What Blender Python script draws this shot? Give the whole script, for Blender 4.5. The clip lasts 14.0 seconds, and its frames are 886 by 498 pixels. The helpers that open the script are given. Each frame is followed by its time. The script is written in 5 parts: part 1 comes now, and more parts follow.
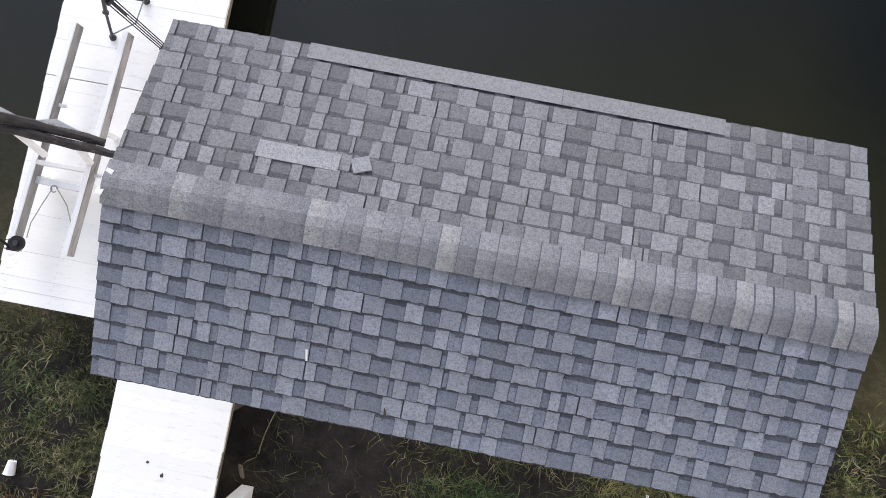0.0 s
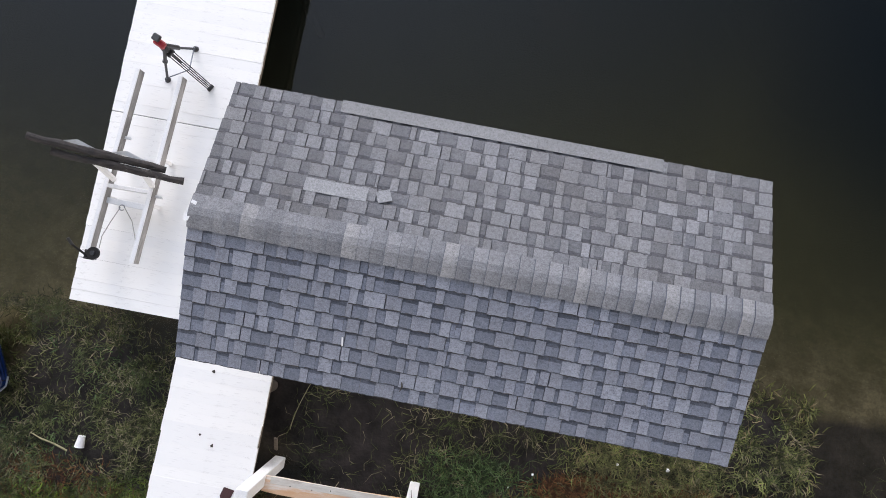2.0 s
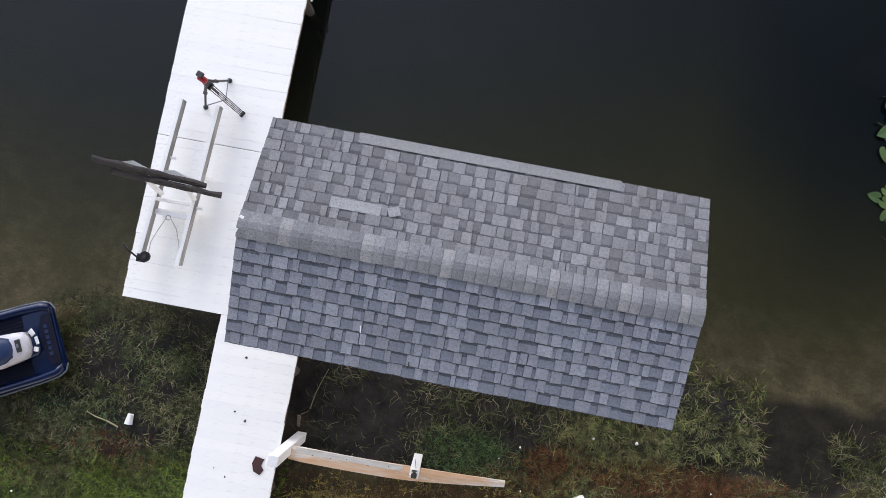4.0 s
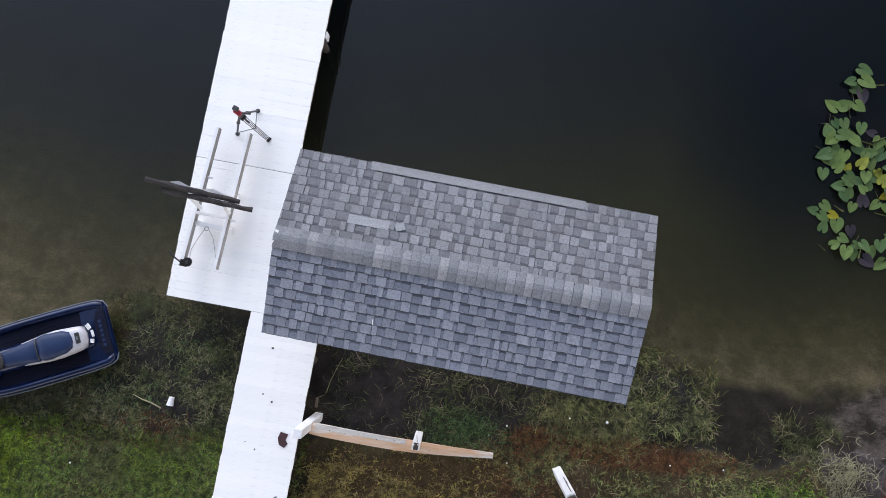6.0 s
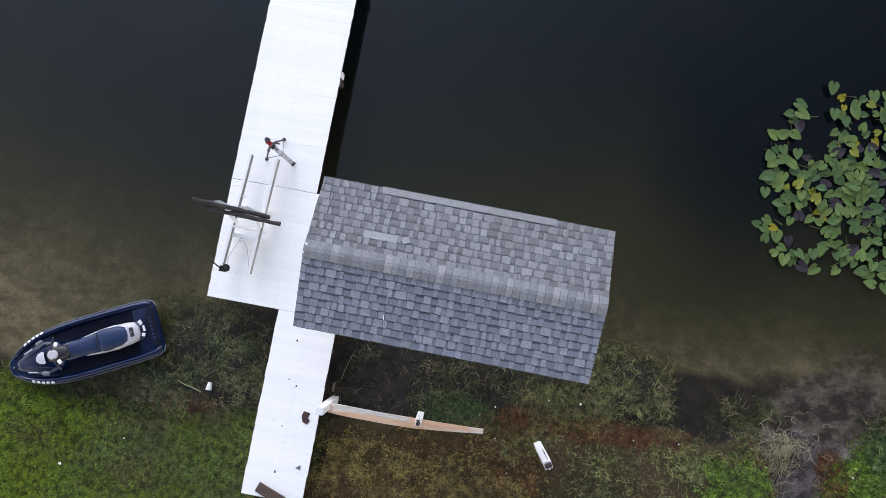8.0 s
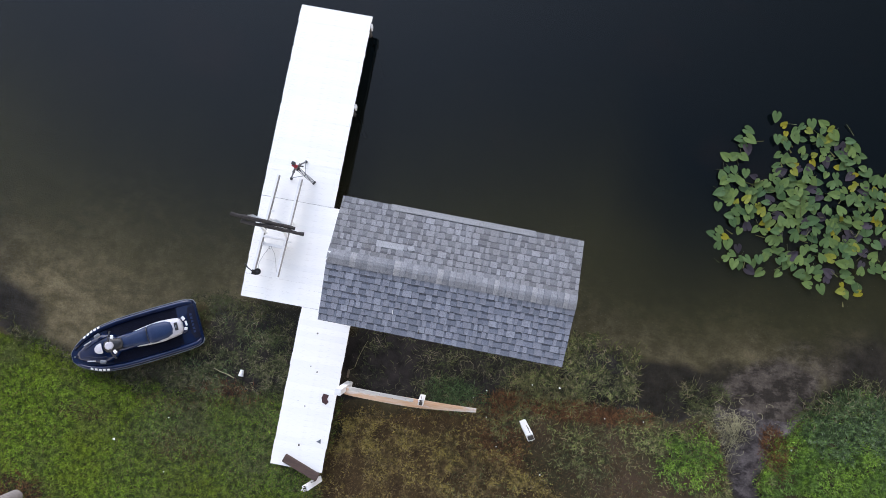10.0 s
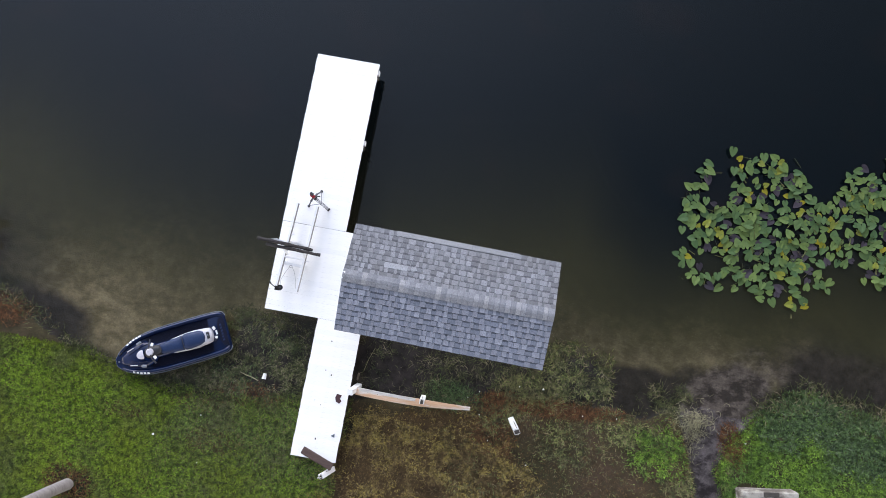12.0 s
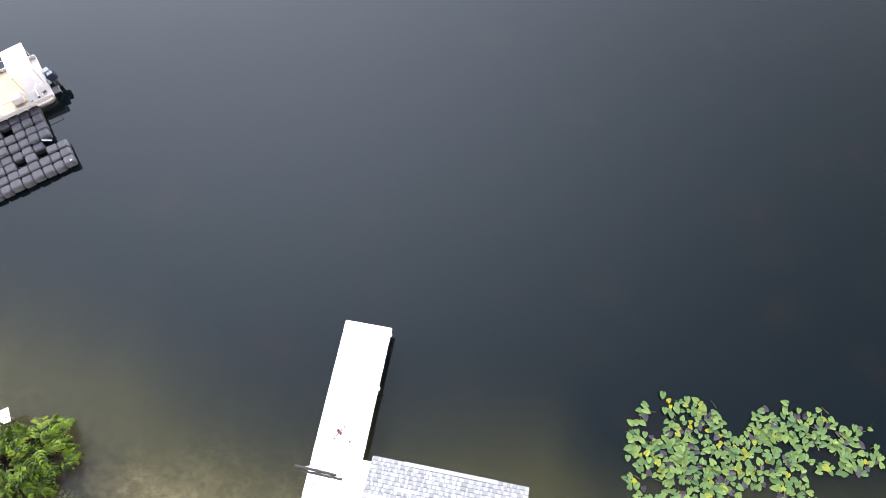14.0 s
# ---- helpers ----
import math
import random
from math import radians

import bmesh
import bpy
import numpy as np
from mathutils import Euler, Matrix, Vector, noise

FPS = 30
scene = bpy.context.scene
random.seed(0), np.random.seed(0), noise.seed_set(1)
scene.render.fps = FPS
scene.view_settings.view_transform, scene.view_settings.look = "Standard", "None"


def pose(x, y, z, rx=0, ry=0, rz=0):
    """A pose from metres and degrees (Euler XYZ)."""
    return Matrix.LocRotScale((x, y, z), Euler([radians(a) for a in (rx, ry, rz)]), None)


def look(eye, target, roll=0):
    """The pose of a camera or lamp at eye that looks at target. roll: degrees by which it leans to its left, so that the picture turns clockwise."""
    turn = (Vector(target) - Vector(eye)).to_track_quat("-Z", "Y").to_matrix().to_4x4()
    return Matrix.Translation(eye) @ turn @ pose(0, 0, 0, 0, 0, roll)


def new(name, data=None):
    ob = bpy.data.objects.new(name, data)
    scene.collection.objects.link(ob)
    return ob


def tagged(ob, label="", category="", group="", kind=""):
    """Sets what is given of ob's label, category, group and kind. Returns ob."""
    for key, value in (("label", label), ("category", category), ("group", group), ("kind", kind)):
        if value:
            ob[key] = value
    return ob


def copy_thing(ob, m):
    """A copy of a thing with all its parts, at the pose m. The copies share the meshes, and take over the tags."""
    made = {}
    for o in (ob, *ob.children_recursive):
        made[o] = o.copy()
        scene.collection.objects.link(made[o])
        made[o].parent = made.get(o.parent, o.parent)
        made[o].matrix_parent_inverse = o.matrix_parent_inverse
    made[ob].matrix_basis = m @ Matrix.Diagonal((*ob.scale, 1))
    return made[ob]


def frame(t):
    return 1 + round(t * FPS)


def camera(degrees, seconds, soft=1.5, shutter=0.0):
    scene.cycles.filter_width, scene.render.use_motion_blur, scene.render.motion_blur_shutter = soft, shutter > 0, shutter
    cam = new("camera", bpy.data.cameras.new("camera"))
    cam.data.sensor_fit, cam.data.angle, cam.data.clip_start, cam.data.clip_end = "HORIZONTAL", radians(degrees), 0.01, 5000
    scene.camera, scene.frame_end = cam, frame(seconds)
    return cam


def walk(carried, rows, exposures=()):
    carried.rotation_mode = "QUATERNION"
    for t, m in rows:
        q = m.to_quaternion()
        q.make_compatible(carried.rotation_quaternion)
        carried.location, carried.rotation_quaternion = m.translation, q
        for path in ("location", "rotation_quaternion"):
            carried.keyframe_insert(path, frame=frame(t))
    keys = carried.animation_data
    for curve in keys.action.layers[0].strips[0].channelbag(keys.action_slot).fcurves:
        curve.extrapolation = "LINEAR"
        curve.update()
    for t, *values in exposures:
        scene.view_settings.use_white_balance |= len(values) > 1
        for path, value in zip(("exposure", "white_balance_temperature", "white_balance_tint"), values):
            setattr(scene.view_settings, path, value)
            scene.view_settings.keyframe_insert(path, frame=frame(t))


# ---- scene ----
cam = camera(66.3, 14.0, 0.9)
# seconds, eye x y z, and turn about x y z in degrees: a drone that climbs straight up, then tips forward
PATH = [
    (0, -0.124, 0.358, 8.098, 4.86, 0.89, 10.63),
    (0.5, -0.128, 0.367, 8.437, 4.87, 0.88, 10.60),
    (1, -0.140, 0.361, 8.832, 4.88, 0.86, 10.56),
    (1.5, -0.129, 0.358, 9.166, 4.84, 0.91, 10.54),
    (2, -0.128, 0.341, 9.565, 4.82, 0.89, 10.52),
    (2.5, -0.110, 0.336, 9.905, 4.79, 0.97, 10.53),
    (3, -0.101, 0.328, 10.297, 4.72, 0.99, 10.49),
    (5.5, 0.007, 0.254, 12.266, 4.88, 1.08, 10.52),
    (6, 0.023, 0.262, 12.787, 4.84, 1.05, 10.53),
    (6.5, 0.047, 0.234, 13.240, 5.00, 1.10, 10.51),
    (7, 0.062, 0.241, 13.769, 4.97, 1.05, 10.51),
    (7.5, 0.098, 0.236, 14.307, 4.97, 1.09, 10.51),
    (8, 0.117, 0.224, 14.994, 4.97, 1.06, 10.54),
    (10.5, 0.213, 0.072, 18.104, 5.32, 0.98, 10.48),
    (11, 0.228, 0.116, 18.773, 5.31, 0.93, 10.52),
    (11.5, 0.265, 0.170, 19.353, 5.43, 1.00, 10.49),
    (12, 0.265, 0.186, 19.950, 5.92, 0.96, 10.50),
    (12.5, 0.305, 0.188, 21.213, 8.69, 0.94, 10.49),
    (13, 0.316, 0.103, 23.255, 14.05, 0.86, 10.55),
    (13.5, 0.341, 0.150, 24.699, 18.23, 0.71, 10.58),
    (14, 0.396, 0.169, 26.417, 22.90, 0.66, 10.58),
]
EXPOSURES = [(0.0, 2.07, 7350, 16), (3.0, 1.87, 7300, 16), (6.5, 1.87, 6800, 16), (11.0, 2.08, 6800, 16), (12.0, 2.12, 6800, 16), (12.5, 2.22, 6800, 16), (13.0, 2.55, 6800, 15), (13.5, 3.19, 7050, 14), (14.0, 3.74, 7400, 14)]
walk(cam, [(t, pose(x, y, z, rx, ry, rz)) for t, x, y, z, rx, ry, rz in PATH], EXPOSURES)

# ---- sky and sun: a veiled, sunless morning with the glow in the north-west ----
SUN_ELEVATION, SUN_AZIMUTH = 27.0, -29.0     # degrees; azimuth from +y towards +x
world = bpy.data.worlds.new("sky")
scene.world = world
world.use_nodes = True
sky = world.node_tree.nodes.new("ShaderNodeTexSky")
sky.sky_type, sky.sun_disc = "NISHITA", False
sky.sun_elevation, sky.sun_rotation = radians(SUN_ELEVATION), radians(SUN_AZIMUTH)
sky.air_density, sky.dust_density, sky.ozone_density, sky.altitude = 1.0, 2.0, 2.0, 0
background = world.node_tree.nodes["Background"]
background.inputs["Strength"].default_value = 0.15
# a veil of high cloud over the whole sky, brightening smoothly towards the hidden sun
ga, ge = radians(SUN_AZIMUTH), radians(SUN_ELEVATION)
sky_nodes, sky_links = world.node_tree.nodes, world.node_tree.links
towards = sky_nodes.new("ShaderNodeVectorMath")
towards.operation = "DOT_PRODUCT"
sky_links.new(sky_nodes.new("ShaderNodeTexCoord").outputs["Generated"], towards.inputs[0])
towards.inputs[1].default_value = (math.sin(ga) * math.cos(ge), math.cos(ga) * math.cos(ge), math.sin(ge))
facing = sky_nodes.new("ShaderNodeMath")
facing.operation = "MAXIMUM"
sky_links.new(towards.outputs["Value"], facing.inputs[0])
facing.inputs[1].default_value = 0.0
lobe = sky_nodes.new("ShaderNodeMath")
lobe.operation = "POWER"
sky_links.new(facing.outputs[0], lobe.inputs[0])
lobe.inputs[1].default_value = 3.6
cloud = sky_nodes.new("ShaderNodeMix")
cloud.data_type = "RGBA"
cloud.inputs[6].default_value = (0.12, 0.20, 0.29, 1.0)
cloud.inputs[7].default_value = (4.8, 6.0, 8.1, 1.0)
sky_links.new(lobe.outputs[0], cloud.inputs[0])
# haze that grows paler down to the horizon all round
upward = sky_nodes.new("ShaderNodeSeparateXYZ")
sky_links.new(towards.inputs[0].links[0].from_socket, upward.inputs[0])
low = sky_nodes.new("ShaderNodeMath")
low.operation, low.use_clamp = "SUBTRACT", True
low.inputs[0].default_value = 1.0
sky_links.new(upward.outputs["Z"], low.inputs[1])
haze = sky_nodes.new("ShaderNodeMath")
haze.operation = "POWER"
sky_links.new(low.outputs[0], haze.inputs[0])
haze.inputs[1].default_value = 3.0
hazy = sky_nodes.new("ShaderNodeMix")
hazy.data_type, hazy.blend_type = "RGBA", "ADD"
sky_links.new(haze.outputs[0], hazy.inputs[0])
sky_links.new(cloud.outputs[2], hazy.inputs[6])
hazy.inputs[7].default_value = (7.4, 7.2, 7.0, 1.0)
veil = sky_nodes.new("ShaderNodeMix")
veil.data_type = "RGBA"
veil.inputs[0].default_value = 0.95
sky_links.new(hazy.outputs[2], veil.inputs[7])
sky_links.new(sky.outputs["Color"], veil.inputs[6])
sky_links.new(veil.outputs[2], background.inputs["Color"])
sun = new("sun", bpy.data.lights.new("sun", "SUN"))
sun.data.energy, sun.data.angle, sun.data.color = 0.22, radians(18), (1.0, 0.93, 0.84)
sa, se = radians(SUN_AZIMUTH), radians(SUN_ELEVATION)
sun.matrix_world = look((math.sin(sa) * math.cos(se) * 50, math.cos(sa) * math.cos(se) * 50, math.sin(se) * 50), (0, 0, 0))


# ---- materials ----
class Nodes:
    """A small helper round one node tree."""

    def __init__(self, name):
        self.material = bpy.data.materials.new(name)
        self.material.use_nodes = True
        self.tree = self.material.node_tree
        self.shader = self.tree.nodes["Principled BSDF"]
        self.coords = self.tree.nodes.new("ShaderNodeTexCoord").outputs["Object"]

    def node(self, kind, **inputs):
        n = self.tree.nodes.new(kind)
        for key, value in inputs.items():
            self.put(n, key.replace("_", " "), value)
        return n

    def put(self, n, key, value):
        socket = n.inputs[int(key)] if key.isdigit() else n.inputs[key]
        if isinstance(value, bpy.types.NodeSocket):
            self.tree.links.new(value, socket)
        else:
            socket.default_value = value

    def scaled(self, scale):
        n = self.node("ShaderNodeMapping")
        self.put(n, "Vector", self.coords)
        self.put(n, "Scale", scale)
        return n.outputs["Vector"]

    def noise(self, scale, detail=4.0, rough=0.6, vector=None):
        n = self.node("ShaderNodeTexNoise", Scale=scale, Detail=detail, Roughness=rough)
        self.put(n, "Vector", vector or self.coords)
        return n.outputs["Fac"]

    def ramp(self, fac, low, high, a=0.0, b=1.0):
        n = self.node("ShaderNodeMapRange")
        for key, value in (("Value", fac), ("From Min", low), ("From Max", high), ("To Min", a), ("To Max", b)):
            self.put(n, key, value)
        return n.outputs["Result"]

    def mix(self, fac, a, b, mode="MIX"):
        n = self.tree.nodes.new("ShaderNodeMix")
        n.data_type, n.blend_type = "RGBA", mode
        for i, v in ((0, fac), (6, a), (7, b)):
            self.put(n, str(i), v if isinstance(v, (bpy.types.NodeSocket, float, int)) else (*v, 1.0))
        return n.outputs[2]

    def maths(self, op, a, b=0.0):
        n = self.tree.nodes.new("ShaderNodeMath")
        n.operation = op
        self.put(n, "0", a), self.put(n, "1", b)
        return n.outputs[0]

    def random(self):
        return self.tree.nodes.new("ShaderNodeObjectInfo").outputs["Random"]

    def island(self):
        return self.tree.nodes.new("ShaderNodeNewGeometry").outputs["Random Per Island"]

    def bump(self, height, strength=0.3, distance=0.01):
        n = self.node("ShaderNodeBump", Strength=strength, Distance=distance)
        self.put(n, "Height", height)
        self.put(self.shader, "Normal", n.outputs["Normal"])

    def done(self, colour=None, rough=0.6, metal=0.0, **more):
        if colour is not None:
            self.put(self.shader, "Base Color", colour if isinstance(colour, bpy.types.NodeSocket) else (*colour, 1.0))
        self.put(self.shader, "Roughness", rough)
        self.put(self.shader, "Metallic", metal)
        for key, value in more.items():
            self.put(self.shader, key.replace("_", " "), value)
        return self.material


def worn(name, a, b, scale=6.0, rough=0.6, metal=0.0, bump=0.2, grain=60.0, stretch=(1, 1, 1), stain=None, spread=(0.35, 0.7), **more):
    """A surface with a broad and a fine change of tone, fine relief and, where given, stains of a third colour."""
    n = Nodes(name)
    v = n.scaled(stretch)
    broad, fine = n.noise(scale, 5, 0.6, v), n.noise(grain, 3, 0.6, v)
    colour = n.mix(n.ramp(broad, *spread), a, b)
    colour = n.mix(n.ramp(fine, 0.3, 0.75, 0.0, 0.35), colour, [0.55 * c for c in a])
    if stain:
        colour = n.mix(n.ramp(n.noise(scale * 0.6, 8, 0.7, v), stain[1], stain[2], 0.0, 0.9), colour, stain[0])
    n.bump(n.maths("ADD", fine, n.maths("MULTIPLY", broad, 0.6)), bump, 0.006)
    return n.done(colour, n.ramp(fine, 0.2, 0.8, max(rough - 0.1, 0.05), min(rough + 0.12, 1.0)), metal, **more)


def shingle_material(name, a, b, c, stain, stained=0.75, speck=0.18):
    """Mineral granules: tone piece by piece, blotches, pale and dark grains, and weather stains."""
    n = Nodes(name)
    isl = n.maths("FRACT", n.maths("ADD", n.island(), n.maths("MULTIPLY", n.random(), 7.7)))
    grit, blotch, broad = n.noise(120, 3, 0.75), n.noise(34, 6, 0.8), n.noise(1.3, 5, 0.65)
    colour = n.mix(n.ramp(isl, 0.1, 0.9), a, b)
    colour = n.mix(n.maths("GREATER_THAN", isl, 0.86), colour, c)
    colour = n.mix(n.ramp(broad, 0.42, 0.70, 0.0, stained), colour, stain)
    colour = n.mix(n.ramp(blotch, 0.45, 0.62, 0.0, 0.52), colour, [0.50 * v for v in a])
    colour = n.mix(n.ramp(grit, 0.50, 0.60, 0.0, speck), colour, [min(2.0 * v, 1) for v in b])
    colour = n.mix(n.ramp(n.noise(75, 3, 0.75), 0.52, 0.62, 0.0, 0.42), colour, [0.38 * v for v in a])
    n.bump(n.maths("ADD", grit, n.maths("MULTIPLY", blotch, 1.5)), 0.8, 0.009)
    return n.done(colour, 0.92, 0.0)


def leaf_material(name, a, b, rough=0.5, dry=None, by_object=False, alt=None, patches=None):
    n = Nodes(name)
    r = n.maths("FRACT", n.maths("ADD", n.random(), n.island())) if by_object else n.island()
    colour = n.mix(r, a, b)
    if dry:
        colour = n.mix(n.ramp(n.maths("FRACT", n.maths("MULTIPLY", r, 7.31)), 1 - dry[1], 1 - dry[1] + 0.02), colour, dry[0])
    if by_object:
        colour = n.mix(n.ramp(n.noise(9, 4), 0.4, 0.75, 0.0, 0.5), colour, [0.6 * v for v in a])
    if alt:
        colour = n.mix(n.ramp(n.noise(alt[1], 4, 0.65), 0.46, 0.62, 0.0, 0.85), colour, n.mix(r, [0.6 * v for v in alt[0]], alt[0]))
    if patches:
        colour = n.mix(n.ramp(n.noise(0.5, 5, 0.6), 0.44, 0.62, 0.0, 0.8), colour, n.mix(r, [0.35 * v for v in patches], patches))
    if not by_object:
        # noise darkens whole clumps: shade between tufts put into the blade colour
        colour = n.mix(n.ramp(n.noise(7.5, 4, 0.65), 0.46, 0.64, 0.0, 0.85), colour, [0.75 * v for v in a])
    return n.done(colour, rough, 0.0, Specular_IOR_Level=0.2)


def ground_material():
    n = Nodes("soil_sand_and_turf")

    def field(key):
        a = n.tree.nodes.new("ShaderNodeAttribute")
        a.attribute_name = key
        return a.outputs["Fac"]

    def ragged(key, amount=0.9, low=0.36, high=0.62):
        """The field with a torn, patchy edge."""
        return n.ramp(n.maths("ADD", field(key), n.maths("MULTIPLY", n.maths("SUBTRACT", tear, 0.5), amount)), low, high)

    broad, mid, fine = n.noise(0.55, 6, 0.62), n.noise(3.2, 6, 0.68), n.noise(26, 5, 0.7)
    tear, clump = n.noise(2.4, 7, 0.66), n.noise(2.0, 8, 0.72, n.scaled((0.75, 1.3, 1.0)))
    # offshore bed colour goes near black, standing in for light lost in deep water
    deep = n.mix(n.ramp(mid, 0.3, 0.7), (0.008, 0.010, 0.009), (0.015, 0.017, 0.011))
    sand = n.mix(n.ramp(mid, 0.40, 0.62), (0.145, 0.121, 0.075), (0.245, 0.207, 0.135))
    sand = n.mix(n.ramp(broad, 0.48, 0.64, 0.0, 0.65), sand, (0.10, 0.086, 0.042))
    sand = n.mix(n.ramp(clump, 0.48, 0.62, 0.0, 0.62), sand, (0.065, 0.054, 0.028))
    colour = n.mix(field("sand"), deep, sand)
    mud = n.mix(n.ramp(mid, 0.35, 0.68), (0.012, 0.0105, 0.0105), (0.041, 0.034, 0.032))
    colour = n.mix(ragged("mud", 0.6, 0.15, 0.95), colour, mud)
    silt = n.mix(n.ramp(mid, 0.35, 0.68), (0.050, 0.041, 0.039), (0.155, 0.131, 0.125))
    silt = n.mix(n.ramp(clump, 0.47, 0.56, 0.0, 0.8), silt, (0.020, 0.016, 0.0165))
    colour = n.mix(ragged("silt", 0.9, 0.25, 0.70), colour, silt)
    moss = n.mix(n.ramp(mid, 0.34, 0.66), (0.028, 0.017, 0.009), (0.075, 0.047, 0.020))
    colour = n.mix(ragged("moss"), colour, moss)
    turf = n.mix(n.ramp(mid, 0.35, 0.7), (0.028, 0.022, 0.012), (0.056, 0.047, 0.022))
    turf = n.mix(n.ramp(broad, 0.50, 0.64, 0.0, 0.8), turf, (0.080, 0.050, 0.034))
    colour = n.mix(ragged("turf"), colour, turf)
    red = n.mix(n.ramp(mid, 0.3, 0.7), (0.040, 0.018, 0.010), (0.085, 0.036, 0.016))
    colour = n.mix(ragged("rust", 1.0), colour, red)
    colour = n.mix(n.ramp(fine, 0.4, 0.75, 0.0, 0.5), colour, (0.014, 0.012, 0.008))
    n.bump(n.maths("ADD", fine, mid), 0.5, 0.03)
    return n.done(colour, 0.97, Specular_IOR_Level=0.15)


def water_material():
    """Still lake water: a clear, slightly brown surface film with a mirror on it; a murk colour takes over with depth,
    standing in for absorbed light.
    """
    n = Nodes("lake_water")
    tree = n.tree
    clear = n.node("ShaderNodeBsdfTransparent", Color=(0.95, 0.925, 0.85, 1))
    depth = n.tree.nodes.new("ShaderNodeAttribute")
    depth.attribute_name = "murk_by_depth"
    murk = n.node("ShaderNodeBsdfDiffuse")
    # broad, warmer and paler patches in the deep colour
    warm_patch = n.ramp(n.noise(0.30, 5, 0.6), 0.54, 0.72, 0.0, 0.8)
    deep = n.mix(warm_patch, (0.0013, 0.0032, 0.0046), (0.0058, 0.0050, 0.0056))
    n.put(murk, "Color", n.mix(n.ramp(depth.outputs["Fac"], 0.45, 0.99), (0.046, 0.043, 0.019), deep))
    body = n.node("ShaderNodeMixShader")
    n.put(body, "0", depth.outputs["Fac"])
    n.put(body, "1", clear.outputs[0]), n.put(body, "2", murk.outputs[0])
    ripple = n.node("ShaderNodeBump", Strength=0.008, Distance=0.01)
    n.put(ripple, "Height", n.noise(5.0, 3, 0.5))
    gloss = n.node("ShaderNodeBsdfGlossy", Roughness=0.02)
    n.put(gloss, "Normal", ripple.outputs[0])
    slant = n.node("ShaderNodeLayerWeight", Blend=0.5)
    n.put(slant, "Normal", ripple.outputs[0])
    mirror = n.maths("ADD", 0.02, n.maths("MULTIPLY", 0.98, n.maths("POWER", slant.outputs["Facing"], 5.0)))
    whole = n.node("ShaderNodeMixShader")
    n.put(whole, "0", mirror), n.put(whole, "1", body.outputs[0]), n.put(whole, "2", gloss.outputs[0])
    n.put(tree.nodes["Material Output"], "Surface", whole.outputs[0])
    return n.material


def painted_deck():
    n = Nodes("white_deck_paint")
    along = n.scaled((1.2, 14, 1))
    streak = n.noise(5, 6, 0.7, along)
    spots = n.noise(3.0, 6, 0.75)
    scuffs = n.maths("MULTIPLY", n.ramp(n.noise(0.9, 4, 0.6), 0.50, 0.62), n.ramp(n.noise(34, 4, 0.7, n.scaled((0.5, 1.6, 1))), 0.52, 0.66))
    colour = n.mix(n.ramp(n.random(), 0.0, 1.0), (0.82, 0.81, 0.785), (0.78, 0.775, 0.76))
    colour = n.mix(n.ramp(streak, 0.57, 0.74, 0.0, 0.55), colour, (0.44, 0.435, 0.43))
    colour = n.mix(n.ramp(spots, 0.64, 0.74, 0.0, 0.8), colour, (0.20, 0.19, 0.18))
    colour = n.mix(n.maths("MULTIPLY", scuffs, 0.5), colour, (0.40, 0.38, 0.35))
    n.bump(n.maths("ADD", streak, n.noise(80, 3)), 0.25, 0.004)
    return n.done(colour, n.ramp(streak, 0.3, 0.7, 0.45, 0.7))


M_GROUND = ground_material()
M_WATER = water_material()
M_DECK = painted_deck()
M_WHITE = worn("white_painted_timber", (0.78, 0.78, 0.78), (0.70, 0.71, 0.72), 5, 0.55, stain=((0.30, 0.29, 0.27), 0.66, 0.80))
M_OLD = worn("weathered_timber", (0.20, 0.16, 0.12), (0.10, 0.08, 0.06), 4, 0.85, stretch=(0.3, 3, 3))
M_PILE = worn("wet_pile_timber", (0.06, 0.05, 0.04), (0.03, 0.026, 0.022), 5, 0.8)
M_SHINGLE = shingle_material("asphalt_shingle", (0.207, 0.222, 0.263), (0.274, 0.292, 0.342), (0.302, 0.323, 0.374), (0.190, 0.202, 0.233), 0.55)
M_BACKER = shingle_material("asphalt_shingle_backer", (0.156, 0.174, 0.215), (0.204, 0.226, 0.279), (0.235, 0.258, 0.317), (0.149, 0.161, 0.192), 0.55)
# printed dark strip that also carries the shade below each course in its colour
M_BAND = shingle_material("painted_shadow_band", (0.067, 0.077, 0.099), (0.109, 0.122, 0.155), (0.119, 0.132, 0.169), (0.077, 0.082, 0.101), 0.5, 0.2)
# north slope: less blue granules with browner stains than the south
M_SHINGLE_N = shingle_material("north_slope_shingle", (0.204, 0.208, 0.222), (0.264, 0.271, 0.288), (0.290, 0.296, 0.315), (0.194, 0.189, 0.187), 0.75)
M_BACKER_N = shingle_material("north_slope_backer", (0.147, 0.151, 0.164), (0.186, 0.191, 0.206), (0.201, 0.206, 0.221), (0.143, 0.136, 0.135), 0.75)
M_BAND_N = shingle_material("north_painted_shadow_band", (0.082, 0.084, 0.094), (0.123, 0.126, 0.141), (0.131, 0.135, 0.151), (0.083, 0.081, 0.084), 0.6, 0.2)
M_CAP = shingle_material("ridge_cap_shingle", (0.188, 0.195, 0.213), (0.300, 0.306, 0.322), (0.330, 0.330, 0.335), (0.215, 0.212, 0.214), 0.35)
M_PATCH = shingle_material("newer_shingle", (0.265, 0.275, 0.290), (0.29, 0.30, 0.315), (0.30, 0.31, 0.325), (0.25, 0.255, 0.265), 0.5)
